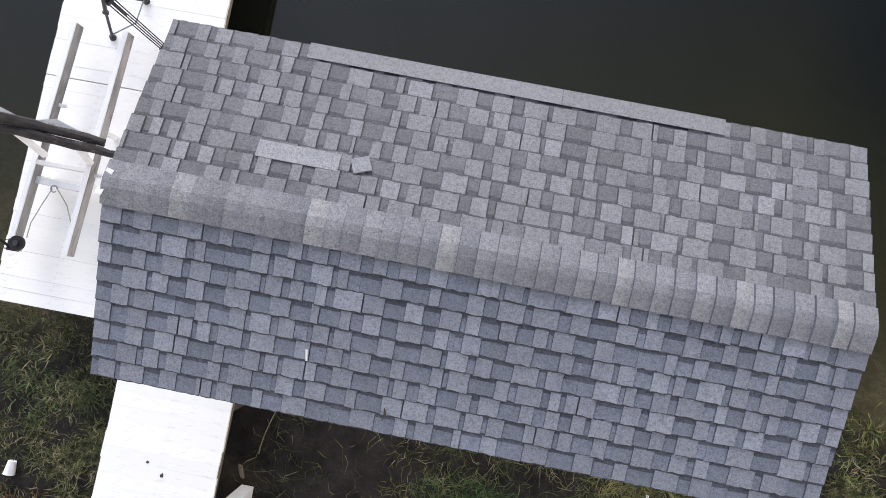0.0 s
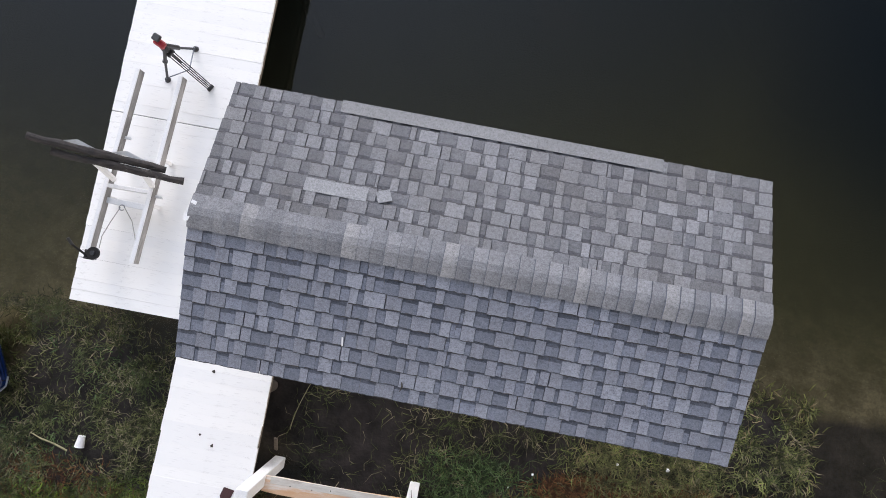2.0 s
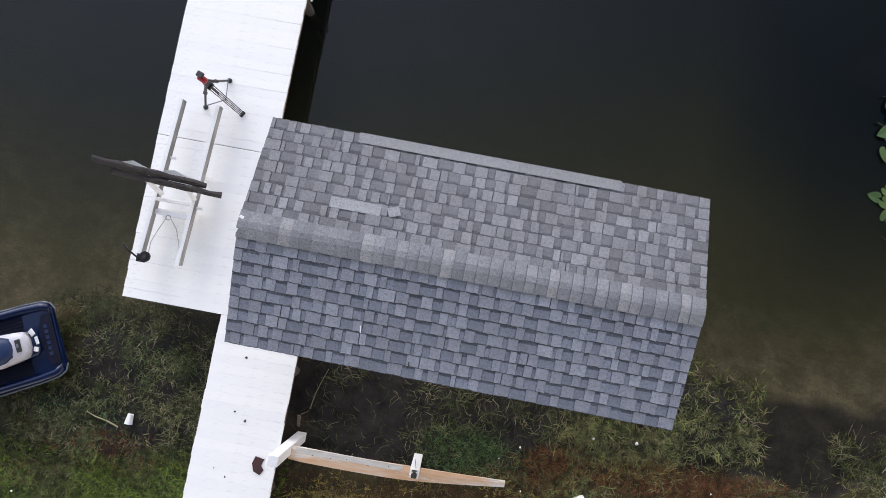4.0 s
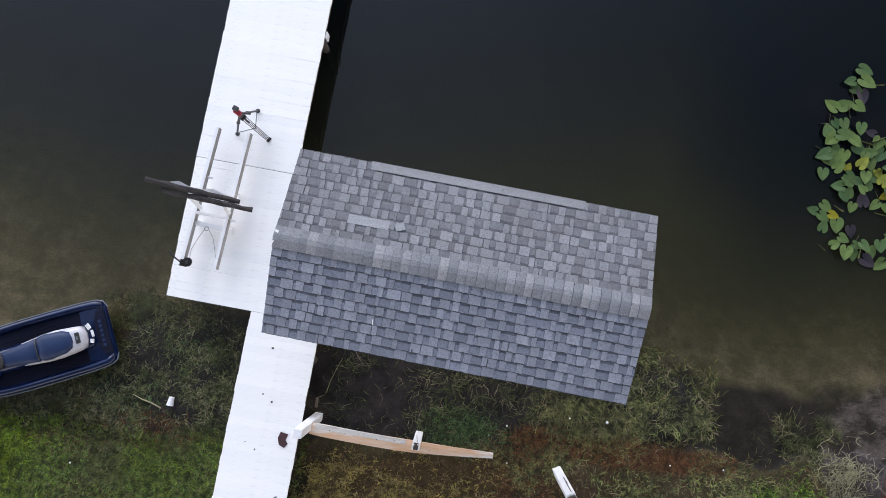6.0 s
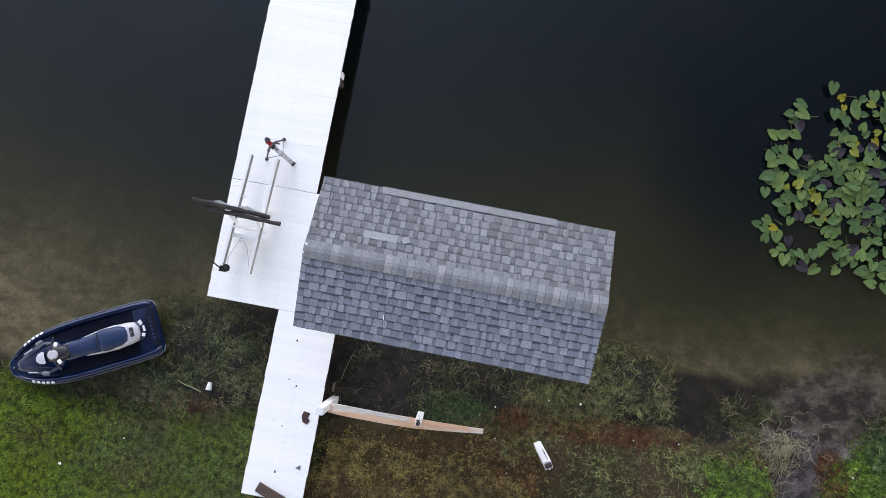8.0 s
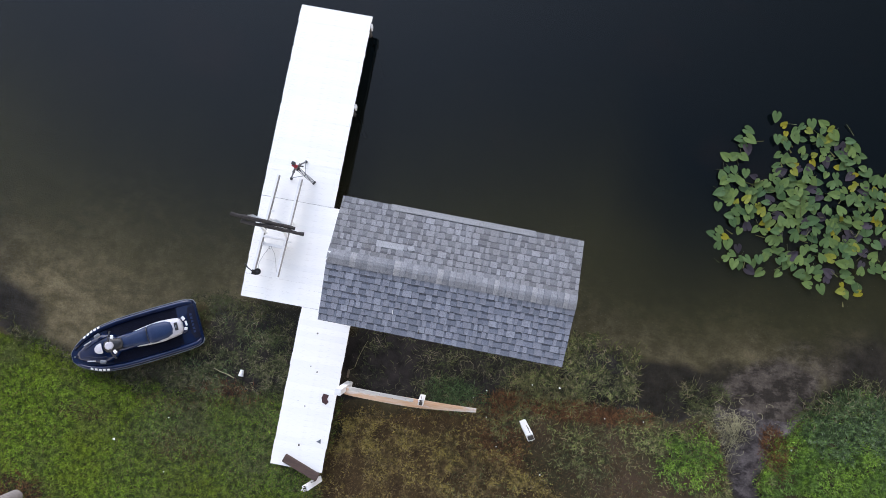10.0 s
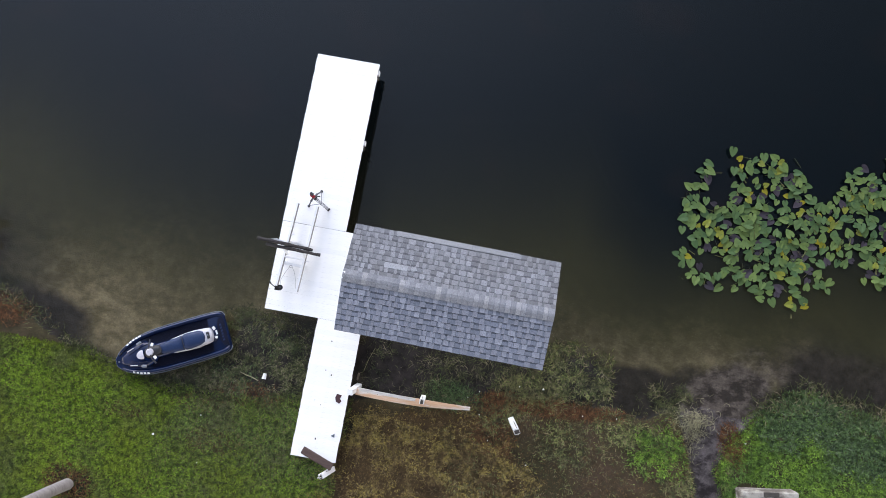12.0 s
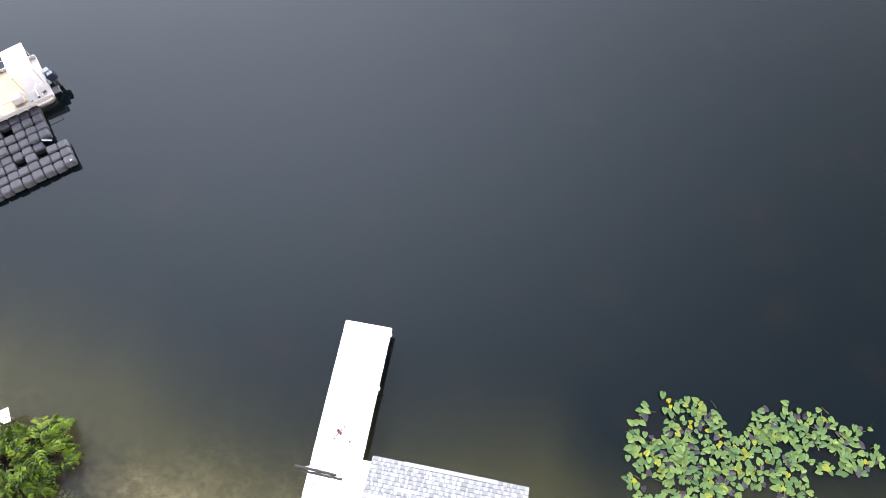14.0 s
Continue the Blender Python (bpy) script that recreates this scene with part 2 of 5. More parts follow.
# black cut asphalt, doubling as painted shade along the butts
M_EDGE = worn("shaded_asphalt_edge", (0.030, 0.030, 0.033), (0.075, 0.075, 0.080), 20, 0.9)
M_METAL = shingle_material("starter_strip", (0.235, 0.240, 0.250), (0.27, 0.275, 0.285), (0.28, 0.285, 0.295), (0.225, 0.225, 0.23), 0.5)
M_BUNK = worn("dark_worn_bunk", (0.018, 0.016, 0.017), (0.060, 0.052, 0.049), 7, 0.9, bump=0.9, stretch=(0.5, 4, 4), stain=((0.20, 0.18, 0.165), 0.60, 0.72))
M_BLACK = worn("black_plastic", (0.012, 0.012, 0.014), (0.022, 0.022, 0.025), 8, 0.45)
M_IRON = worn("black_iron", (0.014, 0.013, 0.013), (0.028, 0.022, 0.018), 12, 0.5, 0.6)
M_STEEL = worn("grey_steel", (0.30, 0.31, 0.32), (0.22, 0.22, 0.23), 12, 0.4, 0.8)
M_RED = worn("red_plastic", (0.36, 0.012, 0.022), (0.26, 0.010, 0.018), 20, 0.4)
M_ROPE = worn("grey_rope", (0.42, 0.41, 0.38), (0.30, 0.29, 0.27), 30, 0.9)
M_BLUE = worn("dark_blue_gelcoat", (0.002, 0.008, 0.034), (0.004, 0.013, 0.052), 2.5, 0.18, bump=0.02, Specular_IOR_Level=0.35)
M_BLUE_DARK = worn("blue_black_deck_mat", (0.0025, 0.0035, 0.012), (0.005, 0.007, 0.022), 9, 0.85, bump=0.3, Specular_IOR_Level=0.2)
M_SEAT = worn("blue_vinyl_seat", (0.005, 0.018, 0.062), (0.008, 0.026, 0.082), 3.5, 0.5, bump=0.1, Specular_IOR_Level=0.35)
M_TRIM = worn("white_plastic_trim", (0.52, 0.51, 0.54), (0.43, 0.42, 0.46), 6, 0.35, bump=0.05)
M_GREY = worn("grey_plastic", (0.15, 0.17, 0.20), (0.10, 0.115, 0.14), 9, 0.5)
M_HULL = worn("dull_white_gelcoat", (0.27, 0.25, 0.26), (0.21, 0.195, 0.205), 5, 0.45, bump=0.05)
# flaking, stained white paint, greyed further to paint the shade on the rail sides
M_RAILWOOD = worn("shaded_rail_sides", (0.38, 0.37, 0.36), (0.17, 0.16, 0.155), 3, 0.7, stretch=(2, 0.6, 2), stain=((0.07, 0.063, 0.058), 0.50, 0.64))
M_FLAKE = worn("flaking_pale_paint", (0.62, 0.60, 0.56), (0.46, 0.43, 0.39), 5, 0.75, stretch=(0.6, 4, 4), stain=((0.24, 0.19, 0.15), 0.56, 0.70))
M_CREAM = worn("cream_vinyl", (0.36, 0.28, 0.17), (0.30, 0.235, 0.145), 5, 0.6)
M_FLOAT = worn("black_float_cube", (0.012, 0.012, 0.020), (0.030, 0.029, 0.042), 4, 0.7, bump=0.2, stain=((0.055, 0.05, 0.055), 0.52, 0.68))
M_RAIL = worn("peeling_orange_timber", (0.62, 0.36, 0.20), (0.70, 0.56, 0.44), 2.2, 0.75, stretch=(0.5, 5, 5), stain=((0.66, 0.63, 0.60), 0.50, 0.60), grain=90)
M_DRIFT = worn("brown_board", (0.085, 0.052, 0.042), (0.050, 0.032, 0.028), 4, 0.85, stretch=(0.3, 4, 4), bump=0.5)
M_MAROON = worn("maroon_scrap", (0.060, 0.020, 0.022), (0.040, 0.016, 0.018), 9, 0.8)
M_CONCRETE = worn("stained_concrete", (0.36, 0.34, 0.29), (0.26, 0.24, 0.20), 3, 0.9, stain=((0.07, 0.055, 0.045), 0.44, 0.58))
M_PAPER = worn("white_cup", (0.80, 0.80, 0.80), (0.74, 0.74, 0.74), 10, 0.5, bump=0.02)
M_BARK = worn("grey_palm_bark", (0.27, 0.245, 0.235), (0.16, 0.145, 0.138), 4, 0.9, bump=0.8, stretch=(1, 1, 5))
M_PAD = leaf_material("lily_pad_green", (0.047, 0.092, 0.034), (0.110, 0.160, 0.040), 0.55, dry=((0.17, 0.18, 0.022), 0.06), by_object=True)
M_PAD_OLD = leaf_material("lily_pad_faded", (0.030, 0.024, 0.030), (0.052, 0.040, 0.050), 0.5, by_object=True)
M_PAD_YELLOW = leaf_material("lily_pad_yellow", (0.24, 0.20, 0.012), (0.15, 0.17, 0.02), 0.45, by_object=True)
M_STALK = leaf_material("lily_stalk", (0.08, 0.10, 0.03), (0.13, 0.12, 0.05), 0.5)
M_GRASS = leaf_material("lawn_grass", (0.019, 0.037, 0.003), (0.227, 0.363, 0.022), 0.6, dry=((0.183, 0.140, 0.054), 0.08), alt=((0.110, 0.129, 0.036), 0.9), patches=(0.195, 0.263, 0.017))
M_GRASS_WORN = leaf_material("worn_lawn_grass", (0.026, 0.036, 0.011), (0.170, 0.250, 0.058), 0.6, dry=((0.192, 0.140, 0.072), 0.16), alt=((0.114, 0.112, 0.054), 0.9), patches=(0.120, 0.168, 0.031))
M_LUSH = leaf_material("lush_weeds", (0.022, 0.047, 0.007), (0.252, 0.430, 0.045), 0.55, dry=((0.163, 0.204, 0.060), 0.08), alt=((0.090, 0.165, 0.034), 0.9))
M_DARK_WEED = leaf_material("dark_shore_weeds", (0.016, 0.032, 0.011), (0.115, 0.186, 0.063), 0.5, dry=((0.138, 0.180, 0.096), 0.10))
M_MOSS = leaf_material("dry_moss_grass", (0.044, 0.031, 0.010), (0.430, 0.325, 0.085), 0.8, dry=((0.24, 0.185, 0.095), 0.24), alt=((0.125, 0.078, 0.038), 1.5))
M_MIXED = leaf_material("rough_shore_grass", (0.022, 0.029, 0.012), (0.275, 0.300, 0.095), 0.6, dry=((0.27, 0.205, 0.115), 0.20), alt=((0.125, 0.115, 0.052), 1.2))
M_WATERWEED = leaf_material("shallow_water_weed", (0.011, 0.013, 0.006), (0.151, 0.163, 0.058), 0.6, dry=((0.26, 0.215, 0.14), 0.20), alt=((0.067, 0.092, 0.029), 1.5))
M_BROWN = leaf_material("brown_thatch", (0.036, 0.021, 0.009), (0.165, 0.105, 0.045), 0.9, dry=((0.19, 0.14, 0.07), 0.12))
M_RUST = leaf_material("rust_brown_weed", (0.040, 0.018, 0.009), (0.220, 0.098, 0.040), 0.8)
M_STRAW = leaf_material("pale_dead_vine", (0.20, 0.18, 0.10), (0.40, 0.37, 0.23), 0.8)
M_FROND = leaf_material("bright_frond", (0.004, 0.014, 0.001), (0.070, 0.115, 0.004), 0.8, dry=((0.09, 0.10, 0.004), 0.08), by_object=True)


# ---- mesh helpers ----
def link(name, bm, material, parent=None, smooth=False):
    me = bpy.data.meshes.new(name)
    bm.normal_update()
    bm.to_mesh(me)
    bm.free()
    me.materials.append(material)
    if smooth:
        me.polygons.foreach_set("use_smooth", [True] * len(me.polygons))
    ob = new(name, me)
    ob.parent = parent
    return ob


def part(name, bm, material, parent, label="", smooth=False):
    return tagged(link(name, bm, material, parent, smooth), label)


def base(name, m, label, category, group="", kind=""):
    """The Empty at the foot of a thing."""
    ob = new(name)
    ob.empty_display_size = 0.1
    ob.matrix_world = m
    return tagged(ob, label, category, group, kind)


def add_box(bm, centre, size, turn=(0, 0, 0), bevel=0.004):
    made = bmesh.ops.create_cube(bm, size=1.0, matrix=pose(*centre, *turn) @ Matrix.Diagonal((*size, 1)))
    edges = list({e for v in made["verts"] for e in v.link_edges})
    if bevel:
        bmesh.ops.bevel(bm, geom=edges, offset=bevel, segments=1, affect="EDGES", clamp_overlap=True)
    return bm


def box(centre, size, turn=(0, 0, 0), bevel=0.004):
    return add_box(bmesh.new(), centre, size, turn, bevel)


def along(a, b, size, bevel=0.004, roll=0.0):
    """A bar of that width and height from a to b."""
    a, b = Vector(a), Vector(b)
    q = (b - a).to_track_quat("X", "Z").to_matrix().to_4x4()
    bm = bmesh.new()
    made = bmesh.ops.create_cube(bm, size=1.0, matrix=Matrix.Translation((a + b) / 2) @ q @ pose(0, 0, 0, roll) @ Matrix.Diagonal(((b - a).length, *size, 1)))
    if bevel:
        bmesh.ops.bevel(bm, geom=list(bm.edges), offset=bevel, segments=1, affect="EDGES", clamp_overlap=True)
    return bm


def tube(points, radii, sides=8, wobble=0.0, rng=None):
    """A closed tube along points."""
    bm, rings = bmesh.new(), []
    pts = [Vector(p) for p in points]
    for i, p in enumerate(pts):
        d = (pts[min(i + 1, len(pts) - 1)] - pts[max(i - 1, 0)]).normalized()
        u = d.orthogonal().normalized() if i == 0 else (u - d * u.dot(d)).normalized()
        w, r = d.cross(u), radii[i] if isinstance(radii, (list, tuple)) else radii
        ring = []
        for k in range(sides):
            a = 2 * math.pi * k / sides
            s = 1 + (rng.uniform(-wobble, wobble) if rng else 0)
            ring.append(bm.verts.new(p + (u * math.cos(a) + w * math.sin(a)) * r * s))
        rings.append(ring)
    for a, b in zip(rings, rings[1:]):
        for k in range(sides):
            bm.faces.new((a[k], a[(k + 1) % sides], b[(k + 1) % sides], b[k]))
    bm.faces.new(rings[0][::-1]), bm.faces.new(rings[-1])
    return bm


def loft(rings, close=True, caps=True):
    """Skins rings of points of the same count."""
    bm = bmesh.new()
    rows = [[bm.verts.new(p) for p in ring] for ring in rings]
    n = len(rows[0])
    for a, b in zip(rows, rows[1:]):
        for k in range(n if close else n - 1):
            bm.faces.new((a[k], a[(k + 1) % n], b[(k + 1) % n], b[k]))
    if caps:
        bm.faces.new(rows[0][::-1]), bm.faces.new(rows[-1])
    bmesh.ops.recalc_face_normals(bm, faces=bm.faces)
    return bm


def slab(outline, z0, z1, bevel=0.0):
    """A prism over an outline in x, y."""
    bm = bmesh.new()
    low = [bm.verts.new((x, y, z0)) for x, y in outline]
    high = [bm.verts.new((x, y, z1)) for x, y in outline]
    n = len(low)
    bm.faces.new(low[::-1])
    top = bm.faces.new(high)
    for k in range(n):
        bm.faces.new((low[k], low[(k + 1) % n], high[(k + 1) % n], high[k]))
    bmesh.ops.recalc_face_normals(bm, faces=bm.faces)
    if bevel:
        bmesh.ops.bevel(bm, geom=list(top.edges), offset=bevel, segments=2, affect="EDGES", clamp_overlap=True)
    return bm


def arrays(name, verts, faces, material, parent=None):
    """A mesh from numpy arrays; faces all of one count of corners."""
    me = bpy.data.meshes.new(name)
    k = faces.shape[1]
    me.vertices.add(len(verts)), me.loops.add(faces.size), me.polygons.add(len(faces))
    me.vertices.foreach_set("co", verts.astype(np.float32).ravel())
    me.loops.foreach_set("vertex_index", faces.astype(np.int32).ravel())
    me.polygons.foreach_set("loop_start", np.arange(0, faces.size, k, dtype=np.int32))
    me.update(calc_edges=True)
    me.validate()
    me.materials.append(material)
    ob = new(name, me)
    ob.parent = parent
    return ob


# ---- ground, lake bed and water ----
def smoothstep(a, b, v):
    t = np.clip((v - a) / (b - a), 0, 1)
    return t * t * (3 - 2 * t)


SHORE_X = np.array([-400, -30, -18, -15, -13.7, -12.6, -11.2, -9.9, -8, -6.5, -5, -4, -2, 0.5, 2.1, 3.6, 5.1, 6.2, 6.9, 7.8, 8.4, 9, 10, 10.7, 12, 16, 30, 400])
SHORE_Y = np.array([0, 0, -0.8, -1.3, -1.3, -1.7, -2.35, -2.85, -3.2, -3.4, -3.2, -2.9, -2.55, -2.1, -1.9, -1.5, -1.5, -1.5, -1.2, -0.9, -1.0, -1.0, -0.4, -0.1, -0.4, 0.0, 0.5, 0.5])


def waves(x, y, f, seed):
    """Cheap smooth noise in about -1 to 1."""
    r = np.random.RandomState(seed)
    out = np.zeros(np.broadcast(x, y).shape)
    for k in range(7):
        a, p, s = r.uniform(0, 2 * np.pi), r.uniform(0, 2 * np.pi), f * r.uniform(0.6, 1.9)
        out += np.sin((x * np.cos(a) + y * np.sin(a)) * s + p + 0.6 * np.sin(0.7 * s * x + p))
    return out / 4.0


def inland(x, y):
    """Metres from the waterline, positive on land."""
    return np.interp(x, SHORE_X, SHORE_Y) - y + 0.13 * waves(x, y, 2.6, 3)


def blob(x, y, cx, cy, rx, ry, soft=0.35, turn=0.0):
    c, s = math.cos(radians(turn)), math.sin(radians(turn))
    u, v = ((x - cx) * c + (y - cy) * s) / rx, (-(x - cx) * s + (y - cy) * c) / ry
    return 1 - smoothstep(1 - soft, 1 + soft, np.sqrt(u * u + v * v) + 0.16 * waves(x, y, 3.5, 11))


def creek(x, y):
    """The muddy rivulet: a narrow channel in the bank that fans out at the waterline."""
    mid = np.interp(y, [-9, -3.1, -2.6, -1.9, -1.1, -0.4], [8.9, 8.06, 7.86, 7.86, 7.98, 8.3])
    half = np.interp(y, [-9, -3.1, -2.6, -1.9, -1.1, -0.4], [0.40, 0.40, 0.38, 0.62, 1.05, 1.35])
    return (1 - smoothstep(0.75, 1.2, np.abs(x - mid) / half + 0.12 * waves(x, y, 4.0, 71))) * (1 - smoothstep(-0.7, 0.1, y))


def height(x, y):
    d = inland(x, y)
    land = 0.015 + 0.08 * smoothstep(0, 0.2, d) + 0.45 * (1 - np.exp(-np.clip(d, 0, None) / 2.2)) + 0.015 * waves(x, y, 7, 5) * smoothstep(0, 0.5, d)
    w = np.clip(-d, 0, None)
    bed = -0.03 - 0.05 * w - 0.17 * np.clip(w - 1.2, 0, None) - 0.25 * np.clip(w - 4, 0, None)
    bed = bed - 0.30 * smoothstep(3.0, 6.0, x) * np.clip(w - 1.6, 0, None)
    bed = np.maximum(bed, -3.2) + 0.02 * waves(x, y, 4, 8)
    z = np.where(d > 0, land, bed)
    flat = np.clip(blob(x, y, 0.3, -1.55, 3.3, 1.35, 0.25, -3) + blob(x, y, -5.1, -2.0, 1.5, 1.15) + 0.8 * blob(x, y, 4.1, -0.8, 1.0, 0.62, 0.4), 0, 1)
    z = np.where(d > 0, z, z + flat * np.clip(0.030 + 0.02 * waves(x, y, 2.2, 9) - z, 0, None))
    return z - creek(x, y) * np.clip(z - 0.012, 0, None) * 0.94


def axis(low, high, step, reach):
    far = [60, 25, 10, 4, 1.5]
    return np.array([low - reach, *[low - f for f in far], *np.arange(low, high, step), *[high + f for f in far[::-1]], high + reach])


def ground():
    xs, ys = axis(-24, 19, 0.12, 1600), axis(-11, 14, 0.12, 1600)
    x, y = np.meshgrid(xs, ys)
    z = height(x, y)
    verts = np.stack([x, y, z], -1).reshape(-1, 3)
    w, h = len(xs), len(ys)
    i = (np.arange(h - 1)[:, None] * w + np.arange(w - 1)[None]).ravel()
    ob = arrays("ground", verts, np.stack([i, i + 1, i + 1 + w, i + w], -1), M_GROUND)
    d = inland(x, y)
    land = smoothstep(-0.05, 0.12, d)
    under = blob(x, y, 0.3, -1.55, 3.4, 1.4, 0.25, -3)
    yard = blob(x, y, 0.2, -4.4, 2.9, 2.1, 0.25)
    spit = blob(x, y, -9.0, -1.8, 1.7, 1.1, 0.4, -18) * smoothstep(0.0, 0.15, -d)
    sandy = 1 - smoothstep(0.0, 1.0, (-d + 0.7 * waves(x, y, 0.8, 21) - np.interp(x, [-14, -9, -4, 3], [0.6, 2.8, 3.4, 1.6])) / np.interp(x, [-4, 3], [4.0, 2.0]))
    fields = {
        "sand": sandy * np.maximum(smoothstep(0.05, 0.8, -d), 0.9 * spit) * (0.2 + 0.8 * smoothstep(-12.8, -10.4, x + 0.5 * waves(x, y, 1.0, 22))) * (1 - 0.40 * smoothstep(1.0, 4.0, x)) * (1 - 0.75 * smoothstep(9.8, 11.2, x + 0.4 * waves(x, y, 1.3, 23))),
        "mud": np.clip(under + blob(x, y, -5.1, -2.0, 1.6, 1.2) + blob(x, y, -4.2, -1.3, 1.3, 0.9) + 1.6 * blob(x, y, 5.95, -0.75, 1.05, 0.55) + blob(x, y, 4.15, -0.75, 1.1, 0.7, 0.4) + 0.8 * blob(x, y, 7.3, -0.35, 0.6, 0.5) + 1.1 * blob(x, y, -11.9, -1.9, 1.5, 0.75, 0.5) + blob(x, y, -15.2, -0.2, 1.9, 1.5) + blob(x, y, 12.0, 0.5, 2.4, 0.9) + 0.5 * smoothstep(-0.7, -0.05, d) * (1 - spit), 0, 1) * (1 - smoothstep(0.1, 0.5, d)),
        "silt": np.clip(0.85 * creek(x, y) + 0.10 * blob(x, y, 0.3, -1.2, 3.0, 1.2, 0.3, -3) + 0.75 * blob(x, y, 8.5, -0.5, 1.1, 0.75) + 0.5 * blob(x, y, 9.3, 0.4, 0.9, 0.6), 0, 1),
        "moss": land * np.clip(yard + 0.5 * blob(x, y, -3.0, -5.0, 1.2, 0.8), 0, 1),
        "turf": land * np.clip(1 - yard - 1.2 * creek(x, y) - blob(x, y, -9.6, -6.3, 0.75, 0.5), 0, 1) * smoothstep(-0.05, 0.1, d),
        "rust": 0.75 * np.clip(0.9 * blob(x, y, 3.4, -1.80, 1.9, 0.28) + 0.7 * blob(x, y, 2.0, -2.0, 0.5, 0.4) + 0.6 * blob(x, y, -5.6, -3.0, 1.0, 0.35) + 0.7 * blob(x, y, -13.5, -1.9, 1.4, 0.5) + 0.5 * blob(x, y, 2.2, -3.2, 0.7, 0.6) + 0.5 * blob(x, y, 6.6, -1.75, 0.4, 0.25), 0, 1),
    }
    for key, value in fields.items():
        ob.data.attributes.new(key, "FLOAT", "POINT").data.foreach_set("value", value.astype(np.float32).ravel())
    ob.data.polygons.foreach_set("use_smooth", [True] * len(ob.data.polygons))
    return tagged(ob, "muddy shore with turf, moss and sandy lake bed", "ground", kind="structure")


ground()


def water():
    xs, ys = axis(-24, 19, 0.25, 1600), axis(-8, 14, 0.25, 1600)
    ys = ys[ys > -60]
    x, y = np.meshgrid(xs, ys)
    w, h = len(xs), len(ys)
    i = (np.arange(h - 1)[:, None] * w + np.arange(w - 1)[None]).ravel()
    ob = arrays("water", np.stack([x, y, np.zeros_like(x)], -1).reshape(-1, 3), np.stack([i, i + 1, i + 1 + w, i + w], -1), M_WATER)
    # share of light lost with depth, painted as a blend to the murk colour
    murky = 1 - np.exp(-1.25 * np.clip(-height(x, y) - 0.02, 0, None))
    ob.data.attributes.new("murk_by_depth", "FLOAT", "POINT").data.foreach_set("value", murky.astype(np.float32).ravel())
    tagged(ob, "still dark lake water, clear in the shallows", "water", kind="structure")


water()


# ---- dock ----
DECK = 0.77


def dock():
    b = base("dock", pose(0, 0, 0), "white-painted plank dock standing on piles in the lake", "dock", kind="structure")
    rng = random.Random(4)
    meshes = {}

    def boards(x0, x1, y0, y1, count):
        step = (y1 - y0) / count
        key = (round(x1 - x0, 3), round(step, 4))
        for i in range(count):
            ob = new("board", meshes.get(key))
            if ob.data is None:
                bpy.data.objects.remove(ob)
                ob = link("board", box((0, 0, 0), (x1 - x0, step - 0.0006, 0.036), bevel=0), M_DECK)
                meshes[key] = ob.data
            ob.parent = b
            ob.location = ((x0 + x1) / 2 + rng.uniform(-0.006, 0.006), y0 + step * (i + 0.5), DECK - 0.018 + rng.uniform(-0.0015, 0.0015))
            ob.rotation_euler = (rng.uniform(-0.002, 0.002), rng.uniform(-0.001, 0.001), rng.uniform(-0.0015, 0.0015))

    boards(-5.08, -3.23, 2.075, 7.10, 36)
    boards(-5.08, -2.26, -0.48, 2.065, 18)
    boards(-3.53, -2.26, -4.30, -0.484, 27)
    # stringers and edge boards below the planks
    for x, y0, y1 in ((-5.04, -0.45, 7.07), (-4.2, -0.45, 7.07), (-3.28, 2.1, 7.07), (-3.49, -4.2, 2.0), (-2.30, -4.2, 2.0)):
        part("stringer", box((x, (y0 + y1) / 2, DECK - 0.105), (0.045, y1 - y0, 0.13)), M_OLD, b, "grey weathered timber")
    for y, x0, x1 in ((7.085, -5.06, -3.25), (-0.465, -5.06, -3.55), (2.05, -3.2, -2.3)):
        part("end_board", box(((x0 + x1) / 2, y, DECK - 0.09), (x1 - x0, 0.03, 0.10)), M_WHITE, b)
    for x, y in ((-4.95, 6.9), (-3.36, 6.9), (-4.95, 4.7), (-3.36, 4.7), (-4.95, 2.3), (-4.95, -0.3), (-3.40, -1.2), (-2.40, -1.2), (-2.40, 1.8), (-3.40, -3.0), (-2.40, -3.0)):
        z = float(height(np.array(x), np.array(y)))
        part("pile", tube([(x, y, z - 0.4), (x, y, DECK - 0.17)], 0.075, 10), M_PILE, b, "dark wet timber", True)
    for x, y in ((-3.212, 4.72), (-3.212, 6.86)):
        part("cleat_post", box((x, y, DECK - 0.13), (0.035, 0.13, 0.20), bevel=0.010), M_WHITE, b)


dock()


# ---- boathouse ----
X0, X1, Y_S, Y_N, Y_R, Z_E, Z_R = -2.58, 2.59, -0.605, 2.05, 0.73, 3.19, 3.63


